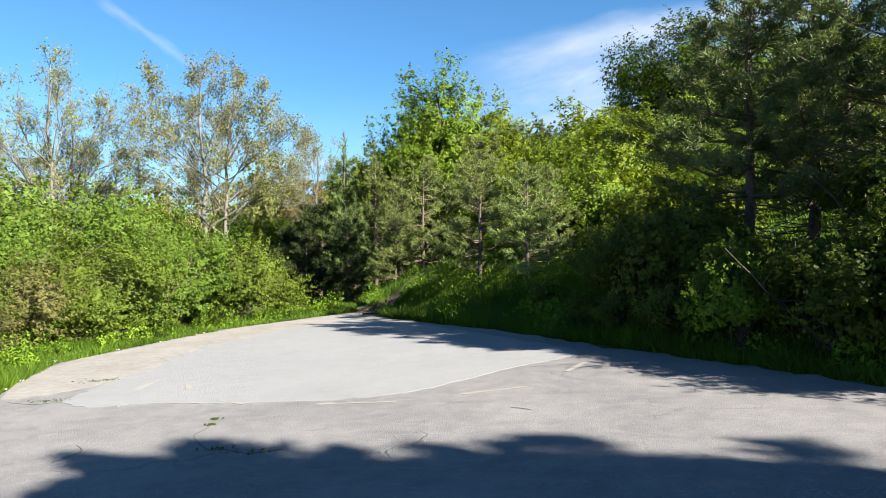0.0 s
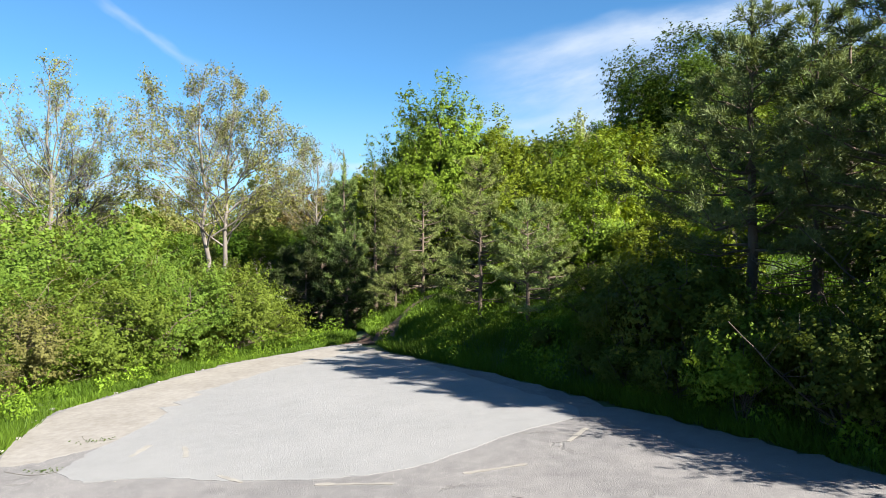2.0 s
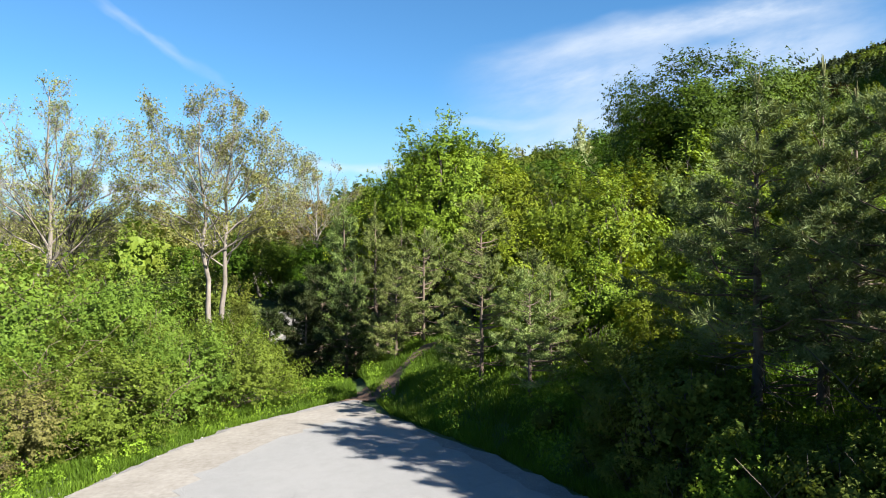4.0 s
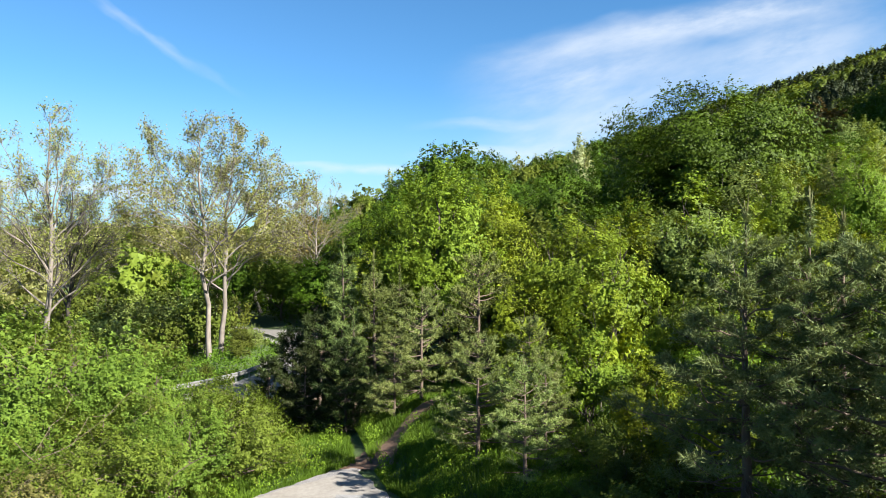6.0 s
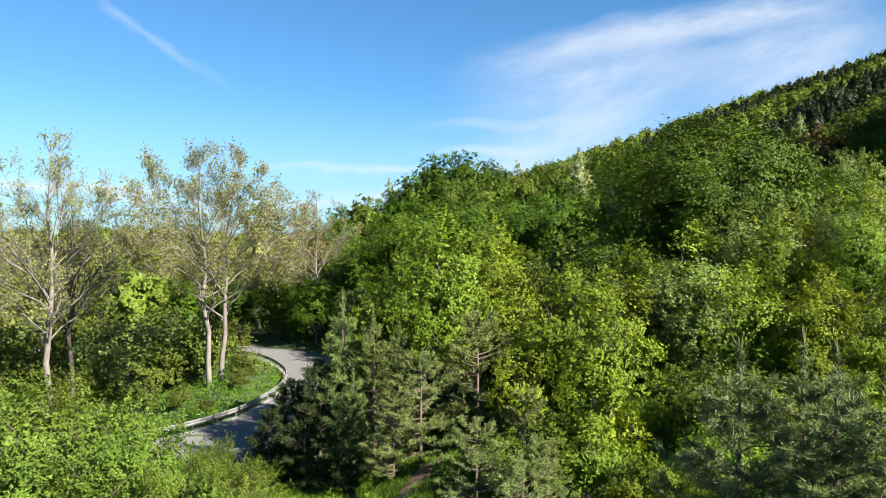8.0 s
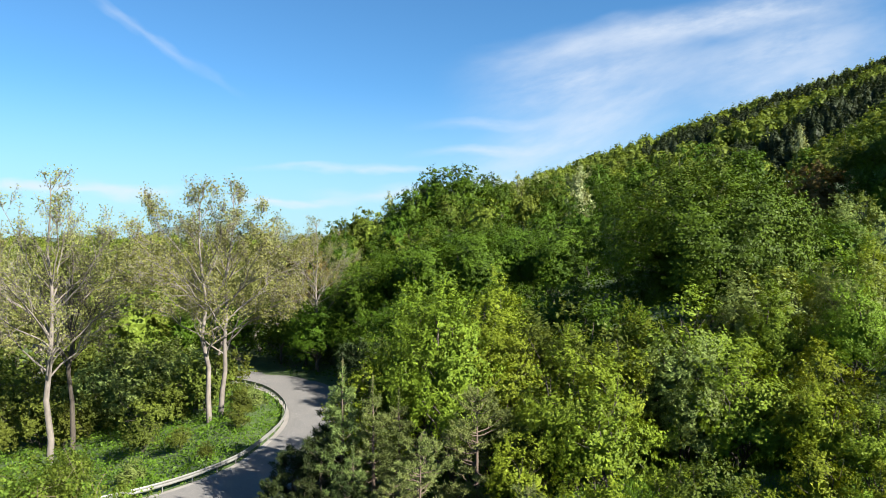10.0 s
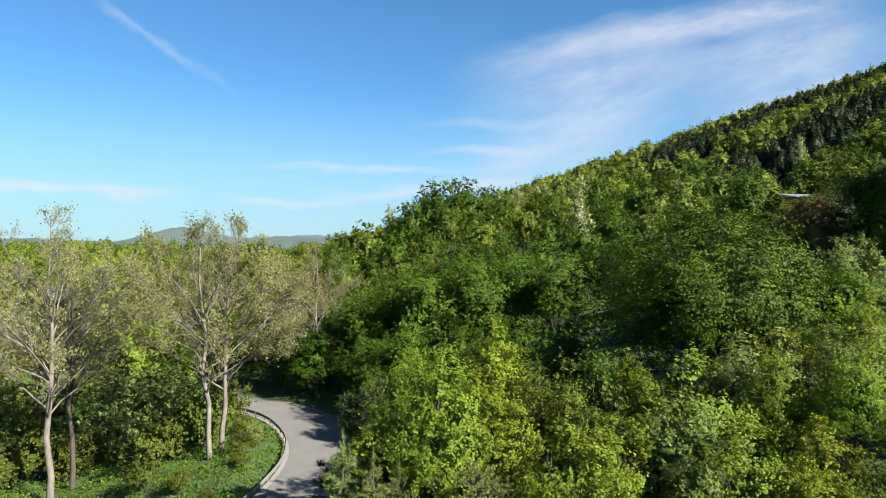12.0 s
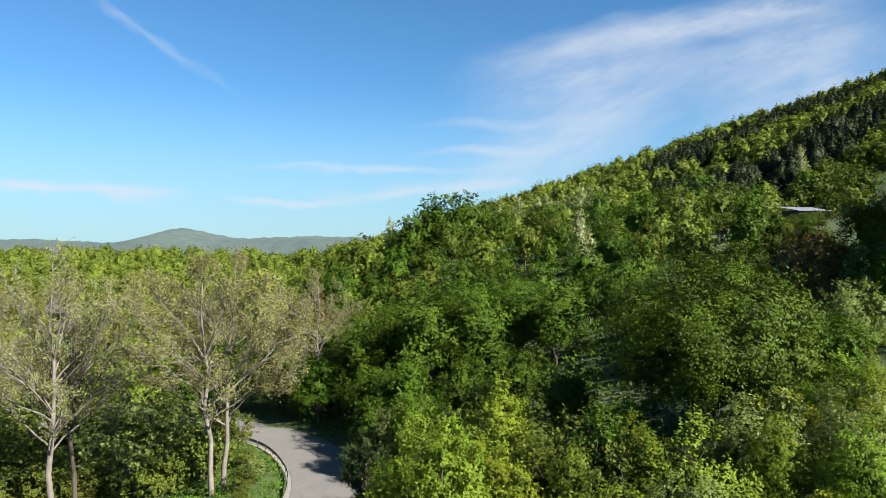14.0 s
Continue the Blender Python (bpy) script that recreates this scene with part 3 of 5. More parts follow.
def conifer(name, seed, tall, spread, bare, label, mat=None, whorl=0.42, arms=6, brush=0.15, needles=11, width=0.013, density=1.0, candles=True, bark=None, profile=0.75, droop=0.05, dead=0, crest=0.9):
    """A pine or spruce: stem, whorls of boughs with brushes of needles, pale shoots at the tips."""
    r = np.random.default_rng(seed)
    thing = new(name)
    stem = curve_line(np.array([0, 0, -0.15]), np.array([r.normal() * 0.012, r.normal() * 0.012, 1]) * tall * 0.97, 0, r, 9, 0.004)
    lines = [(stem, np.linspace(0.016 * tall + 0.02, 0.014, 9))]
    A, D, tips = [], [], []
    z = bare
    while z < tall * crest:
        f = (z - bare) / (tall - bare)
        L0 = spread * (1 - f) ** profile * (0.55 + 0.45 * min(1, f * 5 + 0.35))
        for k in range(arms):
            a = r.uniform(0, 2 * np.pi)
            L = L0 * r.uniform(0.55, 1.12) + 0.12
            p0 = np.array([0, 0, z + r.uniform(-0.1, 0.1)])
            p0[:2] += np.interp(z, stem[:, 2], stem[:, 0]), np.interp(z, stem[:, 2], stem[:, 1])
            rise = 0.12 + 0.55 * f + r.uniform(-0.1, 0.14)
            p1 = p0 + np.array([np.cos(a), np.sin(a), rise]) * L
            b = curve_line(p0, p1, -droop - 0.03, r, 5, 0.03)
            lines.append((b, np.linspace(0.010 + 0.012 * L, 0.005, 5)))
            m = max(2, int(L * 4.2 * density))
            t = np.concatenate([1 - r.random(m) ** 1.3 * 0.75, [1.0]])
            root = np.stack([np.interp(t, np.linspace(0, 1, 5), b[:, q]) for q in range(3)], 1)
            flank = np.where(r.random(m + 1) < 0.5, 1.0, -1.0)
            ahead = unit(p1 - p0)
            across = np.array([-ahead[1], ahead[0], 0.0])
            shoot = unit(ahead[None] * 0.75 + across[None] * flank[:, None] * 0.8 + np.array([0, 0, 0.30]) + r.normal(size=(m + 1, 3)) * 0.18)
            shoot[-1] = unit(ahead + np.array([0, 0, 0.25]))
            slen = (0.16 + 0.30 * L * (1.1 - t)) * r.uniform(0.7, 1.2, m + 1)
            for step in (0.3, 0.65, 1.0):
                A.append(root + shoot * (slen * step)[:, None])
                D.append(shoot)
            if L > 0.8:
                for q in range(0, m, 2):
                    lines.append((np.array([root[q], root[q] + shoot[q] * slen[q]]), (0.008, 0.004)))
            tips.append(b[-1])
        z += whorl * r.uniform(0.8, 1.2) * (1 - 0.25 * f)
    for q in range(dead):
        z0, a, L = r.uniform(0.15, 0.85) * bare + 0.2, r.uniform(0, 2 * np.pi), spread * r.uniform(0.25, 0.6)
        p0 = np.array([0, 0, z0])
        lines.append((curve_line(p0, p0 + np.array([np.cos(a), np.sin(a), r.uniform(-0.25, 0.1)]) * L, -0.03, r, 4, 0.04), np.linspace(0.016, 0.004, 4)))
    A.append(stem[-2] + (stem[-1] - stem[-2]) * r.random((26, 1)))
    D.append(np.tile([0, 0, 1.0], (26, 1)) + r.normal(size=(26, 3)) * 0.3)
    V, F = tufts(np.concatenate(A), np.concatenate(D), brush, needles, r, width)
    tv, tf = tubes(lines, 5)
    child("trunk", raw_mesh("trunk", tv, tf, bark or BARK_PINE, True), thing)
    child("needles", raw_mesh("needles", V, F, mat or NEEDLE), thing)
    if candles:
        tips = np.array(tips)
        pick = tips[(r.random(len(tips)) < 0.55)]
        up = [(np.array([p, p + np.array([r.normal() * 0.02, r.normal() * 0.02, r.uniform(0.10, 0.2)])]), (0.012, 0.006)) for p in pick]
        for q in range(5):
            p = stem[-1] - np.array([0, 0, r.uniform(0, 0.25)])
            up.append((np.array([p, p + np.array([r.normal() * 0.06, r.normal() * 0.06, 0.045 * tall + 0.12])]), (0.016, 0.008)))
        cv, cf = tubes(up, 4)
        tagged(child("spring_growth", raw_mesh("spring_growth", cv, cf, CANDLE, True), thing, "pale upright spring shoots"), kind="stuff")
    return tagged(thing, label, "tree")


def poplar(name, seed, tall, spread, fork, leaves, leaf, stems, label, mat=None, bark=None):
    """A tall thin-leaved poplar: limbs fan out from the trunk into a wide dome, each with branches and twigs."""
    r = np.random.default_rng(seed)
    thing = new(name)
    bold, thin, twigs = [], [], []
    mid = np.array([0, 0, fork + (tall - fork) * 0.48])
    dome = np.array([spread, spread, (tall - fork) * 0.52])

    def along(b, t):
        i = t * (len(b) - 1)
        j = min(int(i), len(b) - 2)
        return b[j] + (b[j + 1] - b[j]) * (i - j)

    def side_shoots(b, L, rad, level):
        way = unit(b[-1] - b[0])
        for k in range((9, 6, 4)[level]):
            t = r.uniform((0.3, 0.15, 0.1)[level], 1.0)
            p = along(b, t)
            s = unit(np.cross(way, r.normal(size=3)))
            w = unit(way + s * r.uniform(0.5, 1.05) + np.array([0, 0, 0.22]))
            l = L * (0.36, 0.42, 0.5)[level] * r.uniform(0.6, 1.2) * (1.2 - 0.55 * t)
            tip = p + w * l
            out = np.linalg.norm((tip - mid) / dome)
            if out > 1.03 and tip[2] > fork * 0.6:
                tip = p + (tip - p) * max(0.3, 1 - (out - 1.0) * 1.6)
            c = curve_line(p, tip, -0.03, r, 4 if level < 2 else 3, 0.03)
            q = rad * 0.34 * (1.2 - 0.6 * t)
            thin.append((c, np.linspace(max(q * 1.25, 0.020), max(q * 0.5, 0.012), len(c))))
            if level == 2:
                twigs.append(c)
            else:
                side_shoots(c, l, q, level + 1)

    thick = 0.0108 * tall
    for s in range(stems):
        base = np.array([(s - (stems - 1) / 2) * 1.0, r.normal() * 0.3, -0.3])
        top = mid + dome * np.array([(s - (stems - 1) / 2) * 0.35, r.normal() * 0.05, 0.97 - 0.1 * s])
        b = curve_line(base, top, 0, r, 9, 0.008)
        bold.append((b, np.linspace(thick * 1.2, thick * 0.10, 9)))
        limbs = 17 if stems == 1 else 12
        for k in range(limbs):
            a = 2.4 * k + s * 1.2 + r.uniform(-0.3, 0.3)
            e = radians(-34 + 100 * ((k + r.uniform(0, 0.5)) / (limbs - 0.5)) ** 1.25)
            goal = mid + dome * np.array([np.cos(a) * np.cos(e), np.sin(a) * np.cos(e), np.sin(e)]) * r.uniform(0.84, 0.97)
            z0 = fork * r.uniform(0.75, 1.0) + (tall - fork) * 0.5 * max(0, k / (limbs - 1) - 0.08)
            t = min(0.8, z0 / top[2])
            p = along(b, t)
            L = np.linalg.norm(goal - p)
            limb = curve_line(p, goal, 0.05 if e < 0.3 else -0.06, r, 7, 0.02)
            rad = thick * 0.38 * (1.1 - 0.6 * t)
            bold.append((limb, np.linspace(rad, rad * 0.22, 7)))
            side_shoots(limb, L, rad, 0)
        side_shoots(b[4:], (tall - fork) * 0.6, thick * 0.5, 0)
    tips = np.array(twigs)
    pick = r.integers(0, len(tips), leaves)
    f = r.random(leaves) ** 0.7 * 2
    i = np.minimum(f.astype(int), 1)
    at = tips[pick, i] + (tips[pick, i + 1] - tips[pick, i]) * (f - i)[:, None] + r.normal(size=(leaves, 3)) * 0.3
    V, F = leaf_tris(at, r.normal(size=(leaves, 3)) + np.array([0, 0, 0.5]), leaf, r, 0.9, 0.6)
    av, af = tubes(bold, 6)
    bv, bf = tubes(thin, 3)
    child("trunk", raw_mesh("trunk", np.concatenate([av, bv]), np.concatenate([af, bf + len(av)]), bark or BARK_PALE, True), thing, "pale grey trunk with rising limbs")
    child("crown", raw_mesh("crown", V, F, mat or LEAF_POPLAR), thing)
    return tagged(thing, label, "tree")


def plant(thing, x, y, turn=0.0, scale=1.0, sink=0.05, tall=1.0):
    thing.location = (x, y, ground_at(x, y) - sink)
    thing.rotation_euler = (0, 0, radians(turn))
    thing.scale = (scale, scale, scale * tall)
    return thing


def again(thing, x, y, turn=0.0, scale=1.0, sink=0.05, tall=1.0):
    c = copy_thing(thing, Matrix.Translation((0, 0, 0)))
    return plant(c, x, y, turn, scale, sink, tall)


def lot_of(kinds, spots, r, lo=0.85, hi=1.15):
    """Plants stand at the spots: x, y, height, kind; a kind's first plant is the model and the rest are copies."""
    for x, y, tall, kind in spots:
        model, h, used = kinds[kind]
        s = tall / h
        if not used:
            kinds[kind][2] = True
            plant(model, x, y, r.uniform(0, 360), s)
        else:
            again(model, x, y, r.uniform(0, 360), s, 0.05, r.uniform(0.95, 1.05))

# ---- road, rail and far land ----
road_n = np.column_stack([-np.gradient(ROAD[:, 1]), np.gradient(ROAD[:, 0])])
road_n /= np.linalg.norm(road_n, axis=1)[:, None]


def ribbon(name, lo, hi, mat, lift, thick, label, category):
    """A strip along the road between two offsets to its left."""
    n = len(ROAD)
    a, b = ROAD.copy(), ROAD.copy()
    a[:, :2] += road_n * lo
    b[:, :2] += road_n * hi
    V = np.concatenate([a, b, a, b])
    V[: 2 * n, 2] += lift
    V[2 * n:, 2] += lift - thick
    i = np.arange(n - 1)
    F = np.concatenate([np.stack([i, i + 1, n + i + 1, n + i], 1), np.stack([2 * n + i, 2 * n + i + 1, i + 1, i], 1), np.stack([n + i, n + i + 1, 3 * n + i + 1, 3 * n + i], 1)])
    return tagged(new(name, raw_mesh(name, V, F, mat, False)), label, category, kind="structure")


ribbon("road", -ROAD_HALF - 0.4, ROAD_HALF, ROADTOP, 0.02, 0.15, "grey asphalt country road curving through trees", "road")
ribbon("road_verge", ROAD_HALF + 0.004, ROAD_HALF + 0.5, SAND, -0.01, 0.15, "narrow sandy verge along the road", "verge")


def guard_rail(first, last, offset):
    rail = new("guard_rail")
    line = ROAD[first:last].copy()
    line[:, :2] += road_n[first:last] * offset
    prof = [(0.0, 0.40), (0.05, 0.46), (0.05, 0.52), (0.0, 0.57), (0.0, 0.61), (0.05, 0.66), (0.05, 0.72), (0.0, 0.78), (-0.02, 0.78), (-0.02, 0.40)]
    V, n, k = [], len(line), len(prof)
    for p, w in zip(line, road_n[first:last]):
        V += [(p[0] - w[0] * a, p[1] - w[1] * a, p[2] + b) for a, b in prof]
    F = [(i * k + j, i * k + (j + 1) % k, (i + 1) * k + (j + 1) % k, (i + 1) * k + j) for i in range(n - 1) for j in range(k)]
    child("beam", raw_mesh("beam", V, F, GALV, False), rail, "dull zinc double-wave beam")
    post_me = None
    dist = np.concatenate([[0], np.cumsum(np.hypot(*np.diff(line[:, :2], axis=0).T))])
    for s in np.arange(1.0, dist[-1], 2.6):
        p = [np.interp(s, dist, line[:, q]) for q in range(3)]
        w = [np.interp(s, dist, road_n[first:last, q]) for q in range(2)]
        if post_me is None:
            bm = bmesh.new()
            box(bm, -0.05, -0.035, -0.4, 0.05, 0.035, 0.72, 0.008)
            post_me = bpy.data.meshes.new("post")
            bm.to_mesh(post_me)
            bm.free()
            post_me.materials.append(GALV)
        ob = child("post", post_me, rail)
        ob.location = (p[0] + w[0] * 0.075, p[1] + w[1] * 0.075, p[2])
        ob.rotation_euler = (0, 0, math.atan2(w[1], w[0]))
    return tagged(rail, "long dull zinc guard rail beside the road", "guard rail")


guard_rail(10, 92, ROAD_HALF + 0.35)


def ridge(name, dist, humps, base, mat, label, depth=500, u0=-0.9, u1=0.5, n=260):
    """A far wooded ridge: its outline is a sum of rounded humps by direction."""
    u = np.linspace(u0, u1, n)
    z = np.full(n, base)
    for c, w, h in humps:
        z = z + h * np.exp(-((u - c) / w) ** 2)
    z = z + 2.2 * np.sin(u * 160) * np.sin(u * 67 + 1) + 1.2 * np.sin(u * 410 + 2)
    rows = []
    for k, f in ((0, -0.35), (0.45, 0.62), (1.0, 1.0), (1.8, 0.6), (3.0, -0.4)):
        rows.append(np.column_stack([u * dist, np.full(n, dist + (k - 1) * depth), z * f if f > 0 else np.full(n, -30.0)]))
    V = np.concatenate(rows)
    i, j = np.meshgrid(np.arange(4), np.arange(n - 1), indexing="ij")
    F = np.stack([i * n + j, i * n + j + 1, (i + 1) * n + j + 1, (i + 1) * n + j], -1).reshape(-1, 4)
    return tagged(new(name, raw_mesh(name, V, F, mat, True)), label, "hill", kind="structure")


ridge("backdrop", 2600, [(-0.385, 0.055, 50), (-0.36, 0.10, 14), (-0.62, 0.13, 26), (-0.2, 0.12, 30), (0.05, 0.2, 26)], 40.0, FARHILL, "far wooded hills on the horizon, haze blue painted in")


# ---- trees and shrubs ----
R = np.random.default_rng(21)
KINDS = {
    "beech": [broadleaf("beech_tree", 11, 16, 6.2, 0.5, 19000, 0.185, LEAF_BEECH, BARK, "tall beech with dense dark green spring leaves", lobes=72, lobe=0.18, sprays=1500, reach=0.20, wide=0.075, up=-0.25, fold=0.3, wild=0.35, bulk=0.56), 16, False],
    "beech2": [broadleaf("beech_tree", 12, 15, 5.8, 0.4, 18000, 0.185, LEAF_BEECH, BARK, "broad beech with dense deep green crown", lobes=66, lobe=0.19, sprays=1400, reach=0.20, wide=0.075, up=-0.25, fold=0.3, wild=0.35, bulk=0.56), 15, False],
    "oak": [broadleaf("oak_tree", 13, 13, 5.6, 0.4, 9500, 0.21, LEAF_BEECH, BARK, "rounded dark green oak in full leaf", lobes=120, lobe=0.16, sprays=900, wild=0.35, bulk=0.56), 13, False],
    "great": [broadleaf("beech_tree", 44, 15.5, 10.0, -0.5, 80000, 0.17, LEAF_BEECH, BARK, "massive domed beech with dense dark green leaves", lobes=160, lobe=0.135, sprays=5200, reach=0.13, wide=0.05, up=-0.25, fold=0.3, limbs=60, wild=0.35, bulk=0.56), 15.5, False],
    "aspen": [broadleaf("aspen_tree", 14, 13, 3.5, 1.0, 24000, 0.115, LEAF_FRESH, BARK, "slender aspen with bright fresh green leaves", lobes=200, lobe=0.13, sprays=1500, reach=0.22, wide=0.06, up=0.7, taper=0.4, limbs=46, bulk=0.42, wild=0.36), 13, False],
    "yellow": [broadleaf("birch_tree", 15, 11, 3.2, 0.8, 21000, 0.112, LEAF_YELLOW, BARK, "yellow-green young birch in new leaf", lobes=160, lobe=0.14, sprays=1300, reach=0.2, wide=0.07, up=0.35, taper=0.3, limbs=46, bulk=0.42, wild=0.36), 11, False],
    "silver": [broadleaf("willow_tree", 16, 8, 2.9, 0.3, 13500, 0.118, LEAF_SILVER, BARK, "grey-green willow with pale leaves", stems=3, lobes=120, lobe=0.15, sprays=1100, reach=0.2, wide=0.06, up=0.7, wild=0.36), 8, False],
    "shrub": [broadleaf("hazel_shrub", 17, 5, 2.4, -0.3, 10000, 0.102, LEAF_FRESH, BARK, "dense green hazel shrub on the slope", "shrub", stems=5, lobes=90, lobe=0.155, sprays=900, reach=0.2, wide=0.06, up=0.4, low=-0.55, bulk=0.4, wild=0.36), 5, False],
    "shrub2": [broadleaf("young_oak", 18, 5.5, 2.1, -0.2, 10000, 0.102, LEAF_YELLOW, BARK, "yellow-green young oak on the slope", "shrub", stems=3, lobes=90, lobe=0.155, sprays=900, reach=0.2, wide=0.06, up=0.4, low=-0.6, bulk=0.4, wild=0.36), 5.5, False],
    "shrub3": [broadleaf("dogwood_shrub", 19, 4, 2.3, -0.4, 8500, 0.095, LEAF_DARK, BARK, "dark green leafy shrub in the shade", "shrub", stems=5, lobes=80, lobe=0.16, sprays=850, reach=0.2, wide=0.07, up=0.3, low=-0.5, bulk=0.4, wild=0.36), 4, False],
    "bush": [broadleaf("hawthorn_bush", 20, 3.4, 2.4, -0.5, 19950, 0.078, LEAF_BUSH, TWIG, "light green hawthorn bush beside the car park", "bush", stems=6, lobes=44, lobe=0.23, sprays=728, reach=0.30, wide=0.065, up=0.35, low=-0.5, limbs=60, full=False, bulk=0.42), 3.4, False],
    "bush2": [broadleaf("hawthorn_bush", 22, 3.0, 2.5, -0.5, 19950, 0.078, LEAF_BUSH, TWIG, "rounded light green bush beside the car park", "bush", stems=6, lobes=44, lobe=0.23, sprays=728, reach=0.28, wide=0.065, up=0.45, low=-0.5, limbs=60, full=False, bulk=0.42), 3.0, False],
    "dry": [broadleaf("bramble_bush", 23, 2.4, 1.8, -0.3, 7980, 0.059, LEAF_BRAMBLE, TWIG, "half-dry reddish bramble bush among green bushes", "bush", stems=8, lobes=32, lobe=0.24, sprays=364, reach=0.3, wide=0.08, up=0.2, low=-0.4, limbs=150, bulk=0.0), 2.4, False],
    "valley": [broadleaf("alder_shrub", 24, 7, 3.8, -0.5, 4200, 0.24, LEAF_VALLEY, BARK, "leafy green alder in the valley", "shrub", stems=3, lobes=52, sprays=364, reach=0.24, wide=0.08, up=0.2, low=-0.5), 7, False],
    "valley2": [broadleaf("alder_shrub", 25, 6, 3.6, -0.5, 4200, 0.22, LEAF_SILVER, BARK, "grey-green alder in the valley", "shrub", stems=3, lobes=52, sprays=364, reach=0.24, wide=0.08, up=0.2, low=-0.5), 6, False],
    "wood": [broadleaf("forest_tree", 26, 15, 5.3, 0.5, 3800, 0.33, LEAF_BEECH, BARK, "green broad-leaved tree of the wood", lobes=80, lobe=0.17, sprays=700, reach=0.12, wide=0.06, limbs=8, wild=0.35, bulk=0.56), 15, False],
    "wood2": [broadleaf("forest_tree", 27, 15, 4.8, 0.5, 3800, 0.32, LEAF_FAR, BARK, "fresh green tree of the wood", lobes=80, lobe=0.17, sprays=700, reach=0.12, wide=0.06, up=0.5, limbs=8, wild=0.35, bulk=0.56), 15, False],
    "wood3": [broadleaf("forest_tree", 37, 16, 4.4, 0.5, 4000, 0.30, LEAF_POPLAR, BARK_PALE, "pale olive-green poplar of the valley wood", lobes=70, lobe=0.18, sprays=800, reach=0.2, taper=0.3, up=0.7, limbs=8), 16, False],
    "column": [broadleaf("white_poplar", 28, 20, 3.2, 0.5, 4200, 0.34, LEAF_PALE, BARK_PALE, "narrow pale grey-green poplar", lobes=88, lobe=0.23, sprays=700, reach=0.34, up=1.2, taper=0.45, limbs=8), 20, False],
    "rust": [broadleaf("copper_tree", 29, 9, 4.0, 0.5, 4560, 0.26, LEAF_RUST, BARK, "rust-brown tree among green woods", lobes=60, sprays=336, up=0.5), 9, False],
    "pine": [conifer("pine_tree", 31, 7.3, 2.7, 1.7, "dark pine with pale upright spring shoots", mat=NEEDLE_PINE, needles=13, whorl=0.47, arms=6, density=1.4, dead=30, brush=0.16, width=0.012, profile=1.15, crest=0.86), 7.3, False],
    "pine2": [conifer("pine_tree", 32, 7.3, 2.6, 1.3, "dark slender pine with bare lower stem", mat=NEEDLE_PINE, needles=13, whorl=0.47, arms=6, density=1.4, dead=34, brush=0.16, width=0.012, profile=1.15, crest=0.84), 7.3, False],
    "shade": [conifer("tall_pine", 36, 10.0, 2.9, 1.2, "tall pine shading the car park", needles=6, whorl=0.55, arms=6, density=1.3, brush=0.24, width=0.07, candles=False), 10.0, False],
    "young": [conifer("young_pine", 33, 4.6, 2.0, 0.6, "young grey-green pine on the grassy bank", mat=NEEDLE_YOUNG, needles=12, density=1.5, whorl=0.4, arms=5, brush=0.13, dead=6), 4.6, False],
    "fir": [conifer("spruce_tree", 34, 9.0, 1.95, 0.5, "grey-green conifer with tall leader shoot", mat=NEEDLE, needles=10, whorl=0.48, arms=6, density=1.2, width=0.017, brush=0.2, profile=1.1, crest=0.82), 9.0, False],
    "firdark": [conifer("dark_spruce", 35, 6.0, 2.4, 0.3, "low dark conifer beside the path", mat=NEEDLE_DARK, needles=9, whorl=0.45, arms=6, density=1.2, width=0.022, brush=0.22, candles=False), 6.0, False],
}

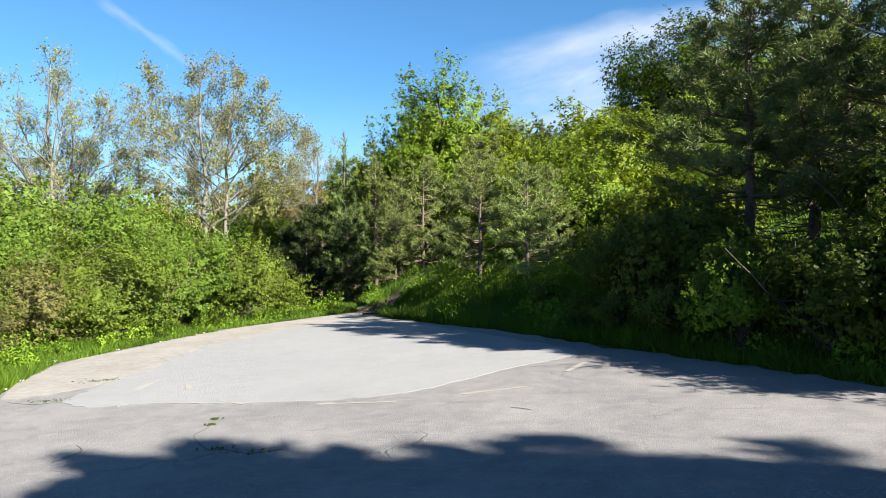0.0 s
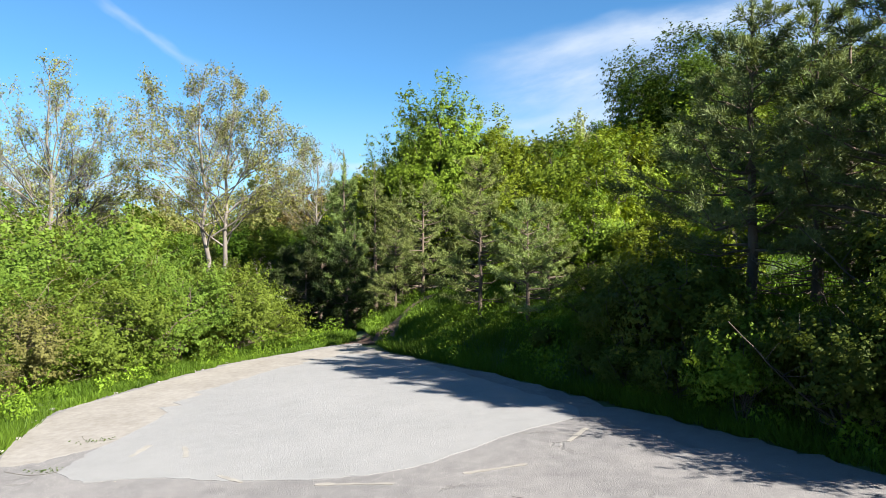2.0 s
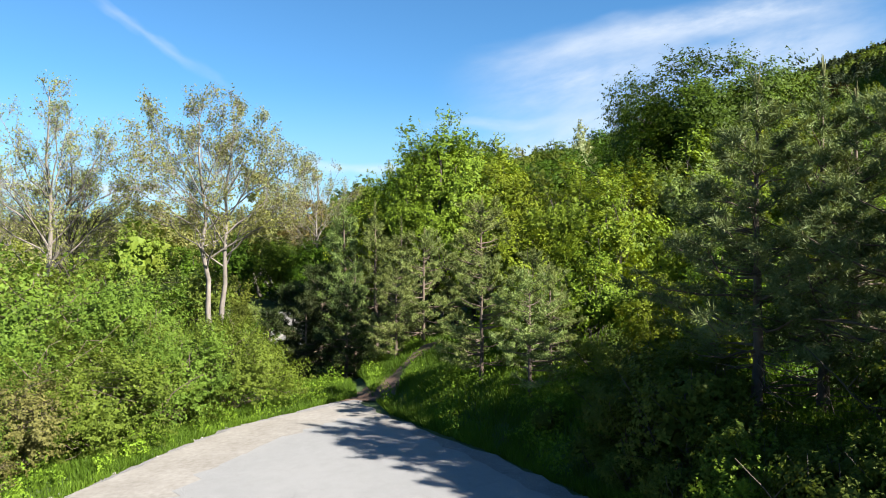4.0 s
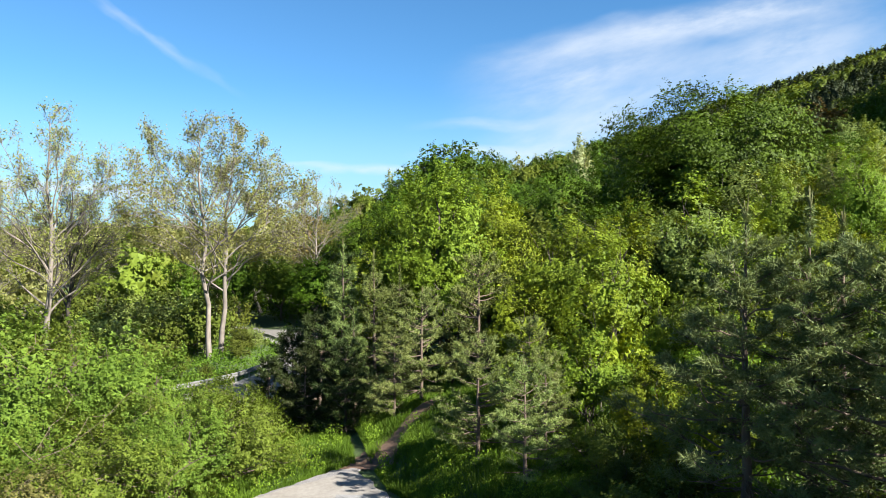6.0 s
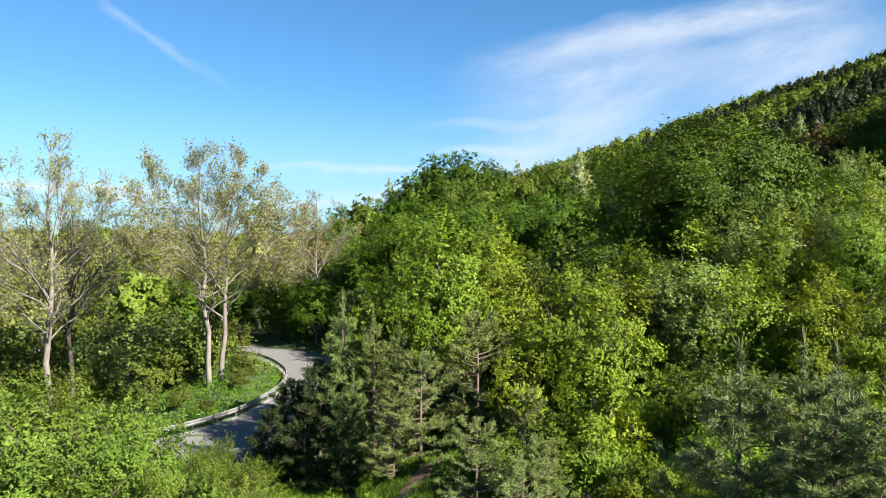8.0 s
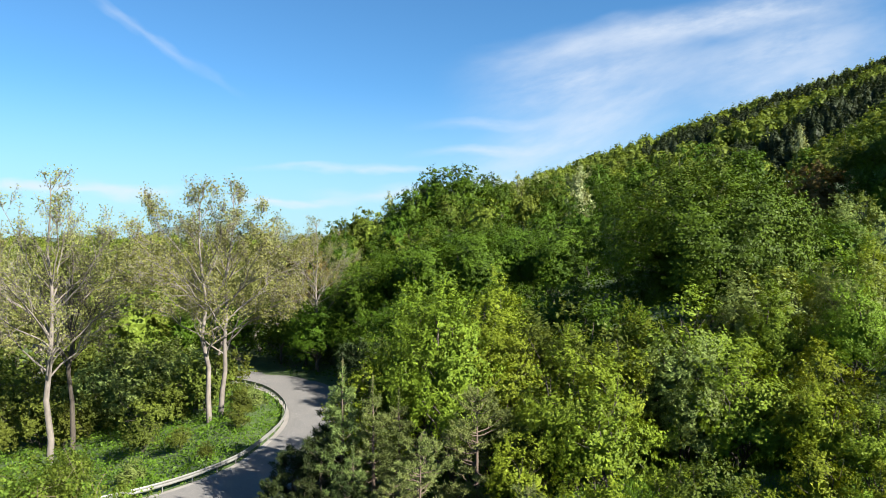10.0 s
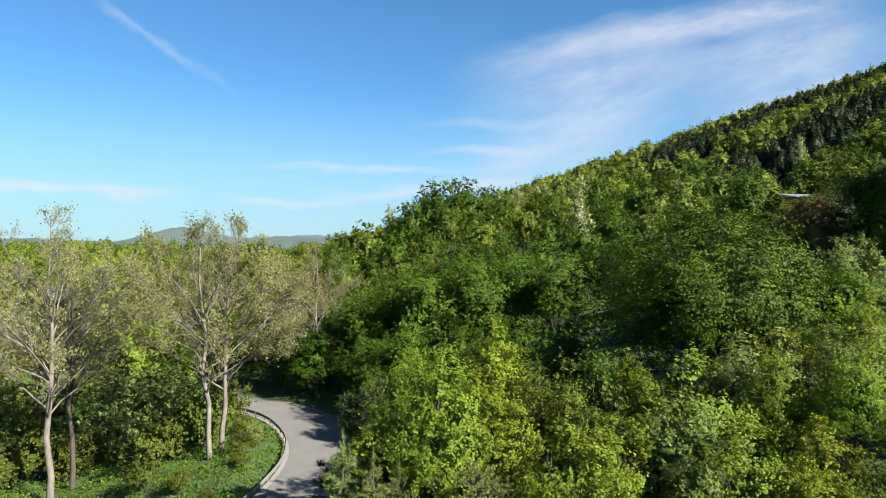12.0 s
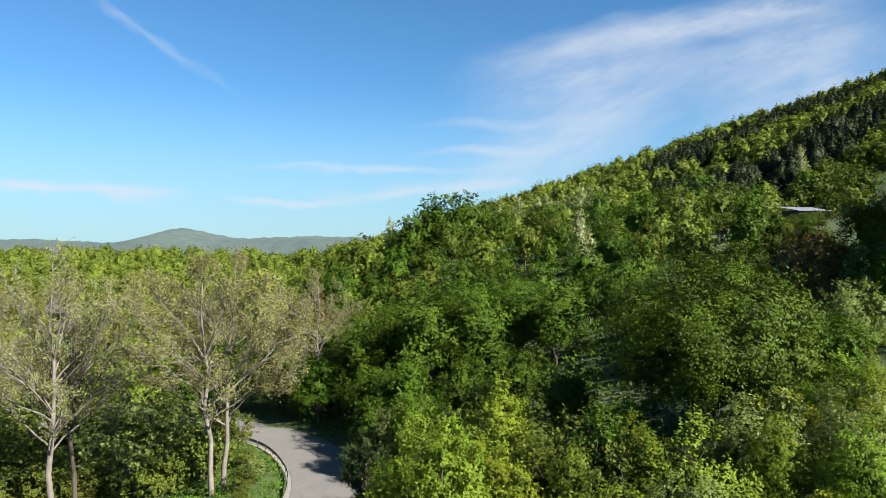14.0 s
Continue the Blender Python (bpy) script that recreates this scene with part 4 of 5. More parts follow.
SPOTS = [
    # pines and shade trees by the right edge
    (6.3, 14.0, 7.3, "pine"), (7.6, 14.0, 7.2, "pine2"), (8.7, 14.7, 6.8, "pine"), (8.2, 11.9, 7.3, "pine2"), (9.9, 12.4, 7.6, "pine2"), 
    (10.8, 8.0, 7.2, "shade"), (10.5, 17.5, 3.0, "shrub3"),
    (8.8, -3.4, 10.2, "shade"), (10.5, -3.8, 10.6, "shade"), (12.5, -4.6, 11.4, "shade"), (15, -5.2, 12, "shade"), (18, -6.5, 12, "shade"), (11.5, -7.0, 11, "shade"), (14.0, -8.0, 11, "shade"), (9.0, -7.5, 10, "shade"),
    # shrubs by the right edge
    (5.0, 11.4, 1.9, "shrub"), (5.9, 10.0, 2.2, "shrub3"), (6.9, 9.0, 2.4, "shrub3"), (4.6, 13.6, 2.6, "shrub3"), (5.8, 15.6, 2.0, "shrub3"),
    (4.8, 17.4, 1.6, "shrub3"), (7.2, 17.8, 2.8, "shrub2"), (6.2, 20.5, 2.8, "shrub2"), (8.8, 20.5, 3.4, "shrub"), (8.4, 9.6, 3.0, "shrub3"), (7.8, 10.9, 2.6, "shrub3"),
    (4.0, 15.2, 1.8, "shrub3"), (3.9, 17.0, 1.3, "shrub3"), (4.6, 19.4, 1.6, "shrub3"), (6.0, 18.8, 2.2, "shrub2"), (5.0, 22.6, 3.2, "shrub"), (4.0, 24.4, 3.0, "shrub"), 
    (2.6, 25.0, 2.6, "shrub"), (3.6, 30.2, 4.2, "shrub2"), (10.4, 26.0, 3.6, "shrub3"), (16.6, 30.0, 4.6, "shrub2"), (6.8, 34.6, 7.0, "shrub"),
    (21.0, 43.0, 8.0, "shrub2"), (13.0, 45.0, 8.0, "yellow"), (30.0, 38.0, 6.0, "shrub"), (28.0, 47.0, 7.0, "shrub"), (33.0, 46.0, 7.0, "silver"),
    (4.4, 12.8, 1.5, "shrub3"), (3.8, 14.0, 1.3, "shrub3"), (3.3, 15.4, 1.0, "shrub3"), (5.3, 12.0, 1.8, "shrub3"), (6.2, 10.6, 1.6, "shrub3"), (6.8, 9.3, 1.8, "shrub3"), (7.4, 8.0, 1.9, "shrub3"), (5.2, 14.2, 2.0, "shrub3"), (8.2, 7.0, 2.4, "shrub3"), (2.6, 17.6, 0.8, "shrub3"),
    # young pines on the bank
    (2.45, 19.8, 3.6, "young"), (1.2, 22.4, 4.2, "young"), (3.3, 21.5, 3.2, "young"), (-0.9, 30.4, 5.0, "young"), (-2.1, 30.0, 4.0, "young"), (1.8, 33.2, 6.8, "young"), (3.4, 26.5, 3.6, "young"),
    # conifers by the path
    (-5.4, 37.0, 10.4, "fir"), (-3.5, 36.0, 8.7, "fir"), (-4.3, 33.6, 6.0, "fir"), (-8.4, 38.2, 5.8, "firdark"), (-9.2, 36.4, 4.2, "firdark"), (-2.2, 36.5, 7.5, "fir"), (-6.6, 37.0, 6.6, "firdark"), (-7.6, 39.5, 5.2, "firdark"), (-4.6, 32.6, 4.6, "firdark"), (-6.8, 34.0, 4.4, "firdark"),
    (-7.0, 43.0, 5.0, "firdark"), (-6.4, 46.0, 7.4, "fir"), (-6.0, 51.0, 10, "firdark"),
    # leafy trees behind
    (0.4, 39.0, 13.6, "aspen"), (-1.4, 39.8, 13.0, "aspen"), (3.0, 40.2, 11.2, "yellow"), (3.8, 49.5, 13.0, "yellow"), (-4.2, 39.6, 10.0, "yellow"), (1.9, 41.8, 10.5, "aspen"), (-3.2, 42.5, 9.5, "aspen"), (-2.0, 46.5, 12.5, "aspen"),
    (3.4, 31.0, 3.8, "yellow"), (4.6, 36.5, 6.2, "shrub3"), (5.6, 46.0, 8.6, "yellow"), (8.8, 36.0, 6.6, "yellow"), (8.2, 42.5, 8.4, "aspen"), (5.8, 24.6, 4.2, "shrub2"),
    (9.4, 36.2, 7.0, "shrub2"), (13.0, 36.5, 7.5, "silver"), (14.5, 32.6, 5.2, "shrub"),
    (19.6, 42.4, 9.4, "silver"), (19.0, 33.6, 5.5, "shrub2"), (19.5, 39.5, 8.5, "aspen"), (12.0, 40.0, 7.6, "shrub3"), (15.0, 41.5, 8.4, "shrub"), (24.5, 40.0, 8.2, "silver"),
    (25.5, 34.0, 5.0, "shrub2"), (11.2, 23.5, 3.4, "shrub2"), (14.2, 25.5, 3.4, "shrub2"), (17.4, 27.0, 3.6, "shrub"), (19.6, 29.5, 4.0, "shrub3"), (13.4, 21.6, 3.0, "shrub"), (16.0, 23.8, 3.0, "shrub2"), (22.5, 31.0, 4.0, "shrub"), (27.5, 44.0, 8, "yellow"), (8.6, 45.5, 9.0, "shrub3"), (11.0, 47.5, 9, "oak"),
    (8.9, 26.8, 3.2, "shrub2"), (12.5, 33.0, 5.0, "silver"), (14.8, 33.8, 6.4, "shrub"), (16.4, 28.6, 4.4, "shrub2"), (5.4, 26.0, 3.0, "shrub"), (22.6, 37.0, 8.0, "aspen"), (7.4, 30.6, 5.2, "shrub"),
    # the beech wood on the slope
    (22.6, 56.6, 15.6, "great"), (31.0, 53.5, 9.0, "beech"), (62, 72, 21, "beech"), (68, 80, 21, "beech2"), (58, 64, 20, "beech2"), (74, 92, 22, "beech"), (52, 58, 17, "beech"), (-18, 99, 11, "beech"), (-25, 105.5, 12, "beech2"), (-33, 108.5, 12, "oak"), (-41, 110, 12, "oak"), (-6.5, 87, 8, "oak"), (-8.4, 82.5, 8.0, "oak"), (-7.8, 76.5, 6.5, "oak"), (-9.0, 91.0, 9.0, "oak"), (-13.8, 97.5, 8.0, "oak"), (-20.5, 102.5, 8.0, "oak"), (-5.8, 74.5, 8.0, "silver"), (-3.4, 76.5, 7.0, "shrub"), (-5.5, 64.0, 5.0, "oak"), (36.0, 60.0, 9.0, "silver"),
    (-11.0, 98.0, 15.0, "beech"), (-3.5, 95.0, 18.2, "beech2"), (4.4, 95.5, 15.4, "beech"), (15.5, 93.0, 13.6, "beech"), (24.0, 92.0, 12.5, "beech2"), (10.5, 99.0, 14.0, "beech"),
    (1.0, 104.0, 17, "beech2"), (-6.0, 106.0, 17, "beech"), (10.0, 106.0, 15, "beech2"), (-4.5, 84.0, 10, "oak"), (2.0, 82.0, 9, "oak"), (9.0, 78.0, 9, "oak"), (5.0, 68.0, 8.5, "oak"), (-2.5, 72, 8.5, "oak"), (0.0, 58.0, 8.0, "oak"), (6.0, 57.0, 8.5, "shrub3"), (12.0, 66, 8.5, "oak"), (-12.5, 103.0, 14, "beech2"), (-17, 110, 14, "beech"),
    (41.0, 75.5, 10.5, "rust"), (46.0, 70.0, 10.0, "beech2"), (47.0, 84.0, 9.5, "beech"), (38.0, 88.0, 11, "oak"), (33.0, 74.0, 10.0, "oak"), (57.0, 90, 11, "beech2"),
    (-22.6, 119.0, 17.0, "rust"), (58, 109, 5.5, "oak"), (64.5, 121, 3.5, "oak"), (112, 190, 3.4, "oak"), (97, 185, 5.2, "oak"), (102, 186, 4.9, "oak"), (107, 187, 4.2, "oak"), (92, 175, 4.2, "oak"), (97, 174, 3.2, "oak"), (87, 165, 2.9, "oak"), (88, 172, 4.2, "oak"), (82, 155, 2.9, "oak"), (76, 143, 3.0, "oak"), (70, 131, 4.0, "oak"), (64, 132, 5.0, "oak"), (67.5, 138, 4.5, "oak"), (60, 128, 6.0, "oak"), (72, 146, 3.5, "oak"),
    (61.7, 167, 17, "wood"), (67.9, 150, 12, "wood"), (47.3, 165, 15, "wood"), (54.5, 158, 15, "wood2"), (-68, 150, 23.0, "wood3"), (-61, 152, 20.0, "wood3"), (-75, 148, 20.0, "wood2"),
    (-24, 200, 19, "wood2"), (-31, 201, 18, "wood"), (-38, 200, 19, "wood2"), (-20, 190, 15, "wood2"),
    # bushes along the left edge
    (-12.6, 16.6, 2.3, "bush2"), (-11.6, 18.6, 2.5, "dry"), (-13.6, 19.0, 3.6, "bush"), (-10.2, 20.6, 2.8, "bush2"), (-11.6, 22.4, 3.8, "bush"), (-8.9, 22.9, 3.0, "bush"), (-7.6, 24.6, 2.8, "bush2"), (-9.8, 25.6, 3.0, "bush"),
    (-14.6, 23.4, 4.2, "bush"), (-17.0, 20.5, 4.4, "bush2"), (-12.8, 26.5, 4.6, "bush"), (-16.5, 27.0, 6.2, "bush2"), (-17.8, 32.0, 5.6, "bush"), (-8.8, 28.4, 2.9, "bush"), (-13.0, 30.5, 2.3, "bush2"), (-19.5, 24.6, 5.0, "bush"), (-10.8, 14.9, 1.6, "dry"), (-20.5, 30.0, 6.0, "bush2"), (-12.2, 35.0, 1.9, "bush"),
]
SPOTS += [(u * y + 2 * math.sin(y), y, 4.2 if u < 0.5 else 2.8, "valley") for u in (0.455, 0.48, 0.505, 0.53, 0.555) for y in range(116, 184, 8)]
lot_of(KINDS, SPOTS, R)

# poplars in the valley
plant(poplar("poplar_tree", 41, 25.6, 10.4, 8.5, 30000, 0.17, 2, "tall sparse poplar with two pale trunks and new leaves"), -24.0, 72.0, 8, 1.0, 0.2)
pop = plant(poplar("poplar_tree", 42, 30.4, 9.8, 11.0, 13000, 0.165, 1, "tall sparse poplar with forked pale trunk"), -40.4, 70.0, 40, 1.0, 0.2)
plant(poplar("poplar_tree", 43, 25.0, 6.0, 11.0, 6000, 0.175, 1, "tall sparse poplar with a dark slender trunk", bark=BARK), -40.2, 74.0, 100, 1.0, 0.2)

again(pop, -18.5, 100.5, 200, 0.72)
again(pop, -58.0, 84.0, 130, 0.9)

# thickets and woods of the valley
spots = []
for x, y, h, k in ((-31, 74, 6, "valley"), (-21.0, 70.5, 2.6, "valley"), (-20.8, 75.5, 2.6, "valley2"), (-19.8, 66.0, 2.0, "valley"), (-35, 80, 7, "valley2"), (-30, 82, 7, "valley2"), (-46, 78, 7, "valley"), (-52, 70, 7, "valley2"), (-44, 88, 8, "valley2"), (-36, 90, 8, "valley2"), (-54, 84, 9, "valley"), (-29, 66, 3.5, "valley"),
                   (-34, 62, 3.5, "valley"), (-47, 60, 4, "valley2"), (-23.0, 79.0, 2.4, "valley"), (-27, 86, 5.5, "valley"), (-40, 58, 3, "valley"), (-24, 62.5, 2.2, "valley"), (-50, 96, 8, "valley"), (-30, 54, 2.4, "valley"), (-36, 50, 2.6, "valley2"), (-38, 93, 8, "valley"), (-44.5, 94.5, 8, "valley2"), (-51, 94, 8.5, "valley"), (-58, 93, 9, "valley"), (-66, 90, 9, "valley2")):
    spots.append((x, y, h, k))
tries = 0
while len(spots) < 50 and tries < 2000:
    tries += 1
    x, y = R.uniform(-58, -16), R.uniform(36, 100)
    d, _ = road_near(np.array([x]), np.array([y]))
    if d[0] < 6.0 or x > -0.18 * y - 6 or any((x - s[0]) ** 2 + (y - s[1]) ** 2 < 9 for s in spots) or math.hypot(x + 24.4, y - 72) < 3:
        continue
    spots.append((x, y, R.uniform(1.2, 2.6) if y < 70 else R.uniform(4, 8), "valley" if R.random() < 0.6 else "valley2"))
taken = [(s[0], s[1], 3.0) for s in SPOTS + spots]
wood_kinds = ["wood3", "wood2", "wood3", "wood3", "column"]
tries = 0
woods = []
while len(woods) < 215 and tries < 9000:
    tries += 1
    y = R.uniform(104, 235)
    x = R.uniform(-0.78, 0.62) * y
    d, _ = road_near(np.array([x]), np.array([y]))
    gap = 4.9 + (y - 100) * 0.010
    if d[0] < 8 or any((x - a) ** 2 + (y - b) ** 2 < (g + gap - 3) ** 2 for a, b, g in taken):
        continue
    if math.hypot(x - 103, y - 188) < 14 or math.hypot(x + 70, y - 124) < 8 or (y < 206 and abs(x / y + 0.553) < 0.035) or (y < 192 and abs(x / y - 0.533) < 0.055):
        continue
    leftish = x < -20 - (y - 100) * 0.35
    kind = wood_kinds[R.integers(0, 5 if y > 150 else 4)] if leftish else ("wood" if R.random() < 0.7 else "wood2")
    tall = R.uniform(14, 20) + (3 if y < 150 else 0) if leftish else R.uniform(9, 15)
    taken.append((x, y, gap))
    woods.append((x, y, tall, kind))
lot_of(KINDS, spots + woods, R)
big = again(KINDS["wood"][0], -1.5, 196, 10, 1.4)
for x, y, s in ((-9, 191, 1.15), (6, 193, 1.3), (-5, 204, 1.3), (13, 199, 1.05), (3, 187, 1.0), (-14, 199, 1.0)):
    again(KINDS["wood"][0], x, y, x * 40, s)
again(KINDS["column"][0], -15.8, 203, 50, 1.0)
for k in range(13):
    again(KINDS["column"][0], 12 + k * 3.6 + R.uniform(-1, 1), 238 + R.uniform(-7, 7), R.uniform(0, 360), R.uniform(0.82, 1.06))
again(KINDS["column"][0], 27, 134, 20, 0.95)
again(KINDS["column"][0], 128, 244, 20, 1.05)
again(KINDS["column"][0], 108, 250, 80, 0.6)


def far_woods(name, count, seed, mat, dark, label, pointed):
    """Woods too far to count: uneven crowns of leaf sprays over the slopes."""
    r = np.random.default_rng(seed)
    y = r.uniform(225, 455, count)
    x = y * r.uniform(-0.75, 0.75, count)
    u = x - np.interp(y, HILL_FOOT[:, 0], HILL_FOOT[:, 1])
    wav = 14 * np.sin(x * 0.03 + 1.0)
    stand = ((np.abs(y - 352 - wav) < 24) | (np.abs(y - 276 - wav) < 18)) & (x > 0.30 * y + 0.2 * wav)
    keep = ((u > -30) | (r.random(count) < 0.6)) & (stand == dark)
    keep &= ~(np.exp(-(((x + 210) / 90) ** 2 + ((y - 500) / 70) ** 2)) > 0.35)
    x, y = x[keep], y[keep]
    z = height(x, y)
    n = len(x)
    rad, tall = (r.uniform(2.4, 3.6, n), r.uniform(10, 14, n)) if pointed else (r.uniform(3.4, 6.4, n), r.uniform(9, 15, n))
    per = 190
    idx = np.repeat(np.arange(n), per)
    d = unit(r.normal(size=(n * per, 3)))
    d[:, 2] = np.abs(d[:, 2]) * 1.25 - 0.35
    q = 0.8 + 0.25 * lump(d, 3.0) + r.uniform(-0.12, 0.12, n * per)
    if pointed:
        q = q * np.clip(1.05 - 0.8 * d[:, 2], 0.25, 1.2)
    spread = d * q[:, None]
    if pointed:
        spread[:, 2] = d[:, 2]
    at = np.stack([x, y, z + tall * 0.5], 1)[idx] + spread * np.stack([rad, rad, tall * 0.5], 1)[idx]
    V, F = leaf_tris(at, d + np.array([0, 0, 0.3]), 0.95 if not pointed else 0.7, r, 0.95, 0.35)
    bd, bf = BALL_ROUGH
    bulk = np.tile(bd, (n, 1)) * (0.60 + 0.18 * lump(np.tile(bd, (n, 1)) + np.repeat(r.uniform(0, 9, (n, 1)), len(bd), 0), 3.0))[:, None]
    if pointed:
        bulk[:, :2] *= np.clip(1.0 - 0.75 * bulk[:, 2:], 0.2, 1.1)
    own = np.repeat(np.arange(n), len(bd))
    hv = np.stack([x, y, z + tall * 0.5], 1)[own] + bulk * np.stack([rad, rad, tall * 0.5], 1)[own]
    hf = (bf[None] + (np.arange(n) * len(bd))[:, None, None]).reshape(-1, 3)
    V, F = np.concatenate([V, hv]), np.concatenate([F, hf + len(V)])
    return tagged(new(name, raw_mesh(name, V, F, mat)), label, "woods", kind="stuff")


far_woods("far_woods", 2300, 5, LEAF_FAR, False, "dense spring-green woods covering the far slope", False)
far_woods("far_conifers", 5200, 6, LEAF_FARDARK, True, "dark conifer stands on the far slope", True)


# ---- grass ----


def grass(n, seed):
    """Blades on the banks and verges round the car park."""
    r = np.random.default_rng(seed)
    y = r.uniform(4, 34, n)
    hill = np.interp(y, HILL_FOOT[:, 0], HILL_FOOT[:, 1])
    right = r.random(n) < 0.55
    off = r.random(n) ** 1.5
    x = np.where(right, hill + 0.05 + off * 6, np.where(y < 26, lot_left(y) - 0.05 - off * 4, hill - 0.5 - off * 9))
    trail = np.abs(x - np.interp(y, [24, 27, 31, 36], [-2.6, -1.9, 0.2, 1.2])) < 0.45
    ok = ~(trail & (y > 25))
    x, y = x[ok], y[ok]
    at = np.stack([x, y, height(x, y) - 0.02], 1)
    n = len(x)
    clump = 0.6 + 0.5 * waves(x * 5, y * 5) + r.uniform(-0.2, 0.3, n)
    h = np.clip(0.14 + 0.30 * clump, 0.07, 0.6) * r.uniform(0.7, 1.3, n) * np.where(x > hill[ok], 0.95, 0.7)
    d = unit(r.normal(size=(n, 3)) * np.array([0.4, 0.4, 0.1]) + np.array([0, 0, 1]))
    side = unit(np.cross(d, r.normal(size=(n, 3)))) * 0.013
    V = np.stack([at - side, at + side, at + d * h[:, None]], 1).reshape(-1, 3)
    return tagged(new("grass", raw_mesh("grass", V, np.arange(3 * n).reshape(n, 3), GRASS)), "lush spring grass on the bank and verges", "grass", kind="stuff")


grass(150000, 3)


def meadow(n, seed):
    """Rank growth on the valley floor below the road."""
    r = np.random.default_rng(seed)
    y = r.uniform(36, 100, n)
    x = -0.2 * y - 2 - r.random(n) * 42
    d, _ = road_near(x, y)
    keep = (d > ROAD_HALF + 0.7) & (np.sin(x * 0.9 + 2 * np.sin(y * 0.5)) * np.sin(y * 0.8 + x * 0.3) > -0.45 - 0.5 * r.random(n))
    x, y = x[keep], y[keep]
    n = len(x)
    h = np.clip(0.45 + 0.4 * waves(x * 3, y * 3) + r.uniform(-0.2, 0.35, n), 0.15, 1.3)
    at = np.stack([x, y, height(x, y) - 0.05], 1)
    at[:, 2] += h * r.random(n)
    V, F = leaf_tris(at, r.normal(size=(n, 3)) + np.array([0, 0, 0.6]), 0.26, r, 0.5, 0.8)
    return tagged(new("meadow_growth", raw_mesh("meadow_growth", V, F, GRASS)), "rank grass and herbs on the valley floor", "undergrowth", kind="stuff")


meadow(80000, 8)


def hill_scrub(n, seed):
    """Low scrub on the ground under the trees of the slope."""
    r = np.random.default_rng(seed)
    y = 48 + 190 * r.random(n) ** 0.75
    x = np.interp(y, HILL_FOOT[:, 0], HILL_FOOT[:, 1]) + r.uniform(-4, 1, n) + r.random(n) * 0.72 * y
    d, _ = road_near(x, y)
    keep = (d > ROAD_HALF + 1.5) & (np.hypot(x - 103.6, y - 195) > 7)
    x, y = x[keep], y[keep]
    n = len(x)
    at = np.stack([x, y, height(x, y)], 1)
    at[:, 2] += np.clip(0.9 + 1.1 * waves(x * 1.5, y * 1.5), 0.3, 2.6) * r.random(n) ** 0.6
    V, F = leaf_tris(at, r.normal(size=(n, 3)) * 0.7 + np.array([0, 0, 1.0]), 0.3 + 0.35 * (y / 240), r, 0.9, 0.6)
    return tagged(new("hill_scrub", raw_mesh("hill_scrub", V, F, LEAF_BEECH)), "low green scrub covering the wooded slope", "undergrowth", kind="stuff")


hill_scrub(70000, 14)


def slope_meadow(n, seed):
    """Tall grass and herbs between the shrubs of the open slope."""
    r = np.random.default_rng(seed)
    y = r.uniform(13, 50, n)
    x = np.interp(y, HILL_FOOT[:, 0], HILL_FOOT[:, 1]) + 3.0 + r.random(n) ** 0.8 * 26
    at = np.stack([x, y, height(x, y) - 0.03], 1)
    h = np.clip(0.35 + 0.25 * waves(x * 3, y * 3), 0.12, 0.8) * r.uniform(0.6, 1.3, n)
    d = unit(r.normal(size=(n, 3)) * np.array([0.5, 0.5, 0.1]) + np.array([0, 0, 1]))
    side = unit(np.cross(d, r.normal(size=(n, 3)))) * 0.035
    V = np.stack([at - side, at + side, at + d * h[:, None]], 1).reshape(-1, 3)
    return tagged(new("slope_meadow", raw_mesh("slope_meadow", V, np.arange(3 * n).reshape(n, 3), GRASS)), "tall spring grass between shrubs on the slope", "grass", kind="stuff")


slope_meadow(90000, 15)


def bank_herbs(n, seed):
    """Broad-leaved herbs and tussocks among the grass of the banks."""
    r = np.random.default_rng(seed)
    y = r.uniform(6, 36, n)
    hill = np.interp(y, HILL_FOOT[:, 0], HILL_FOOT[:, 1])
    right = r.random(n) < 0.7
    off = r.random(n) ** 1.4
    x = np.where(right, hill + 0.15 + off * 6, np.where(y < 26, lot_left(y) - 0.3 - off * 3, hill - 0.8 - off * 8))
    tuft = np.sin(x * 2.6 + 2 * np.sin(y * 1.7)) * np.sin(y * 2.3 + x * 0.9)
    trail = (np.abs(x - np.interp(y, [24, 27, 31, 36], [-2.8, -2.2, 0.1, 1.0])) < 0.8) & (y > 25)
    keep = (tuft > 0.05 + 0.3 * r.random(n)) & ~trail
    x, y, tuft = x[keep], y[keep], tuft[keep]
    n = len(x)
    at = np.stack([x, y, height(x, y)], 1)
    at[:, 2] += (0.15 + 0.75 * tuft) * r.random(n)
    V, F = leaf_tris(at, r.normal(size=(n, 3)) + np.array([0, 0, 0.8]), 0.085, r, 0.55, 0.7)
    return tagged(new("bank_herbs", raw_mesh("bank_herbs", V, F, LEAF_FRESH)), "broad-leaved herbs in tussocks on the grassy bank", "undergrowth", kind="stuff")


bank_herbs(110000, 12)

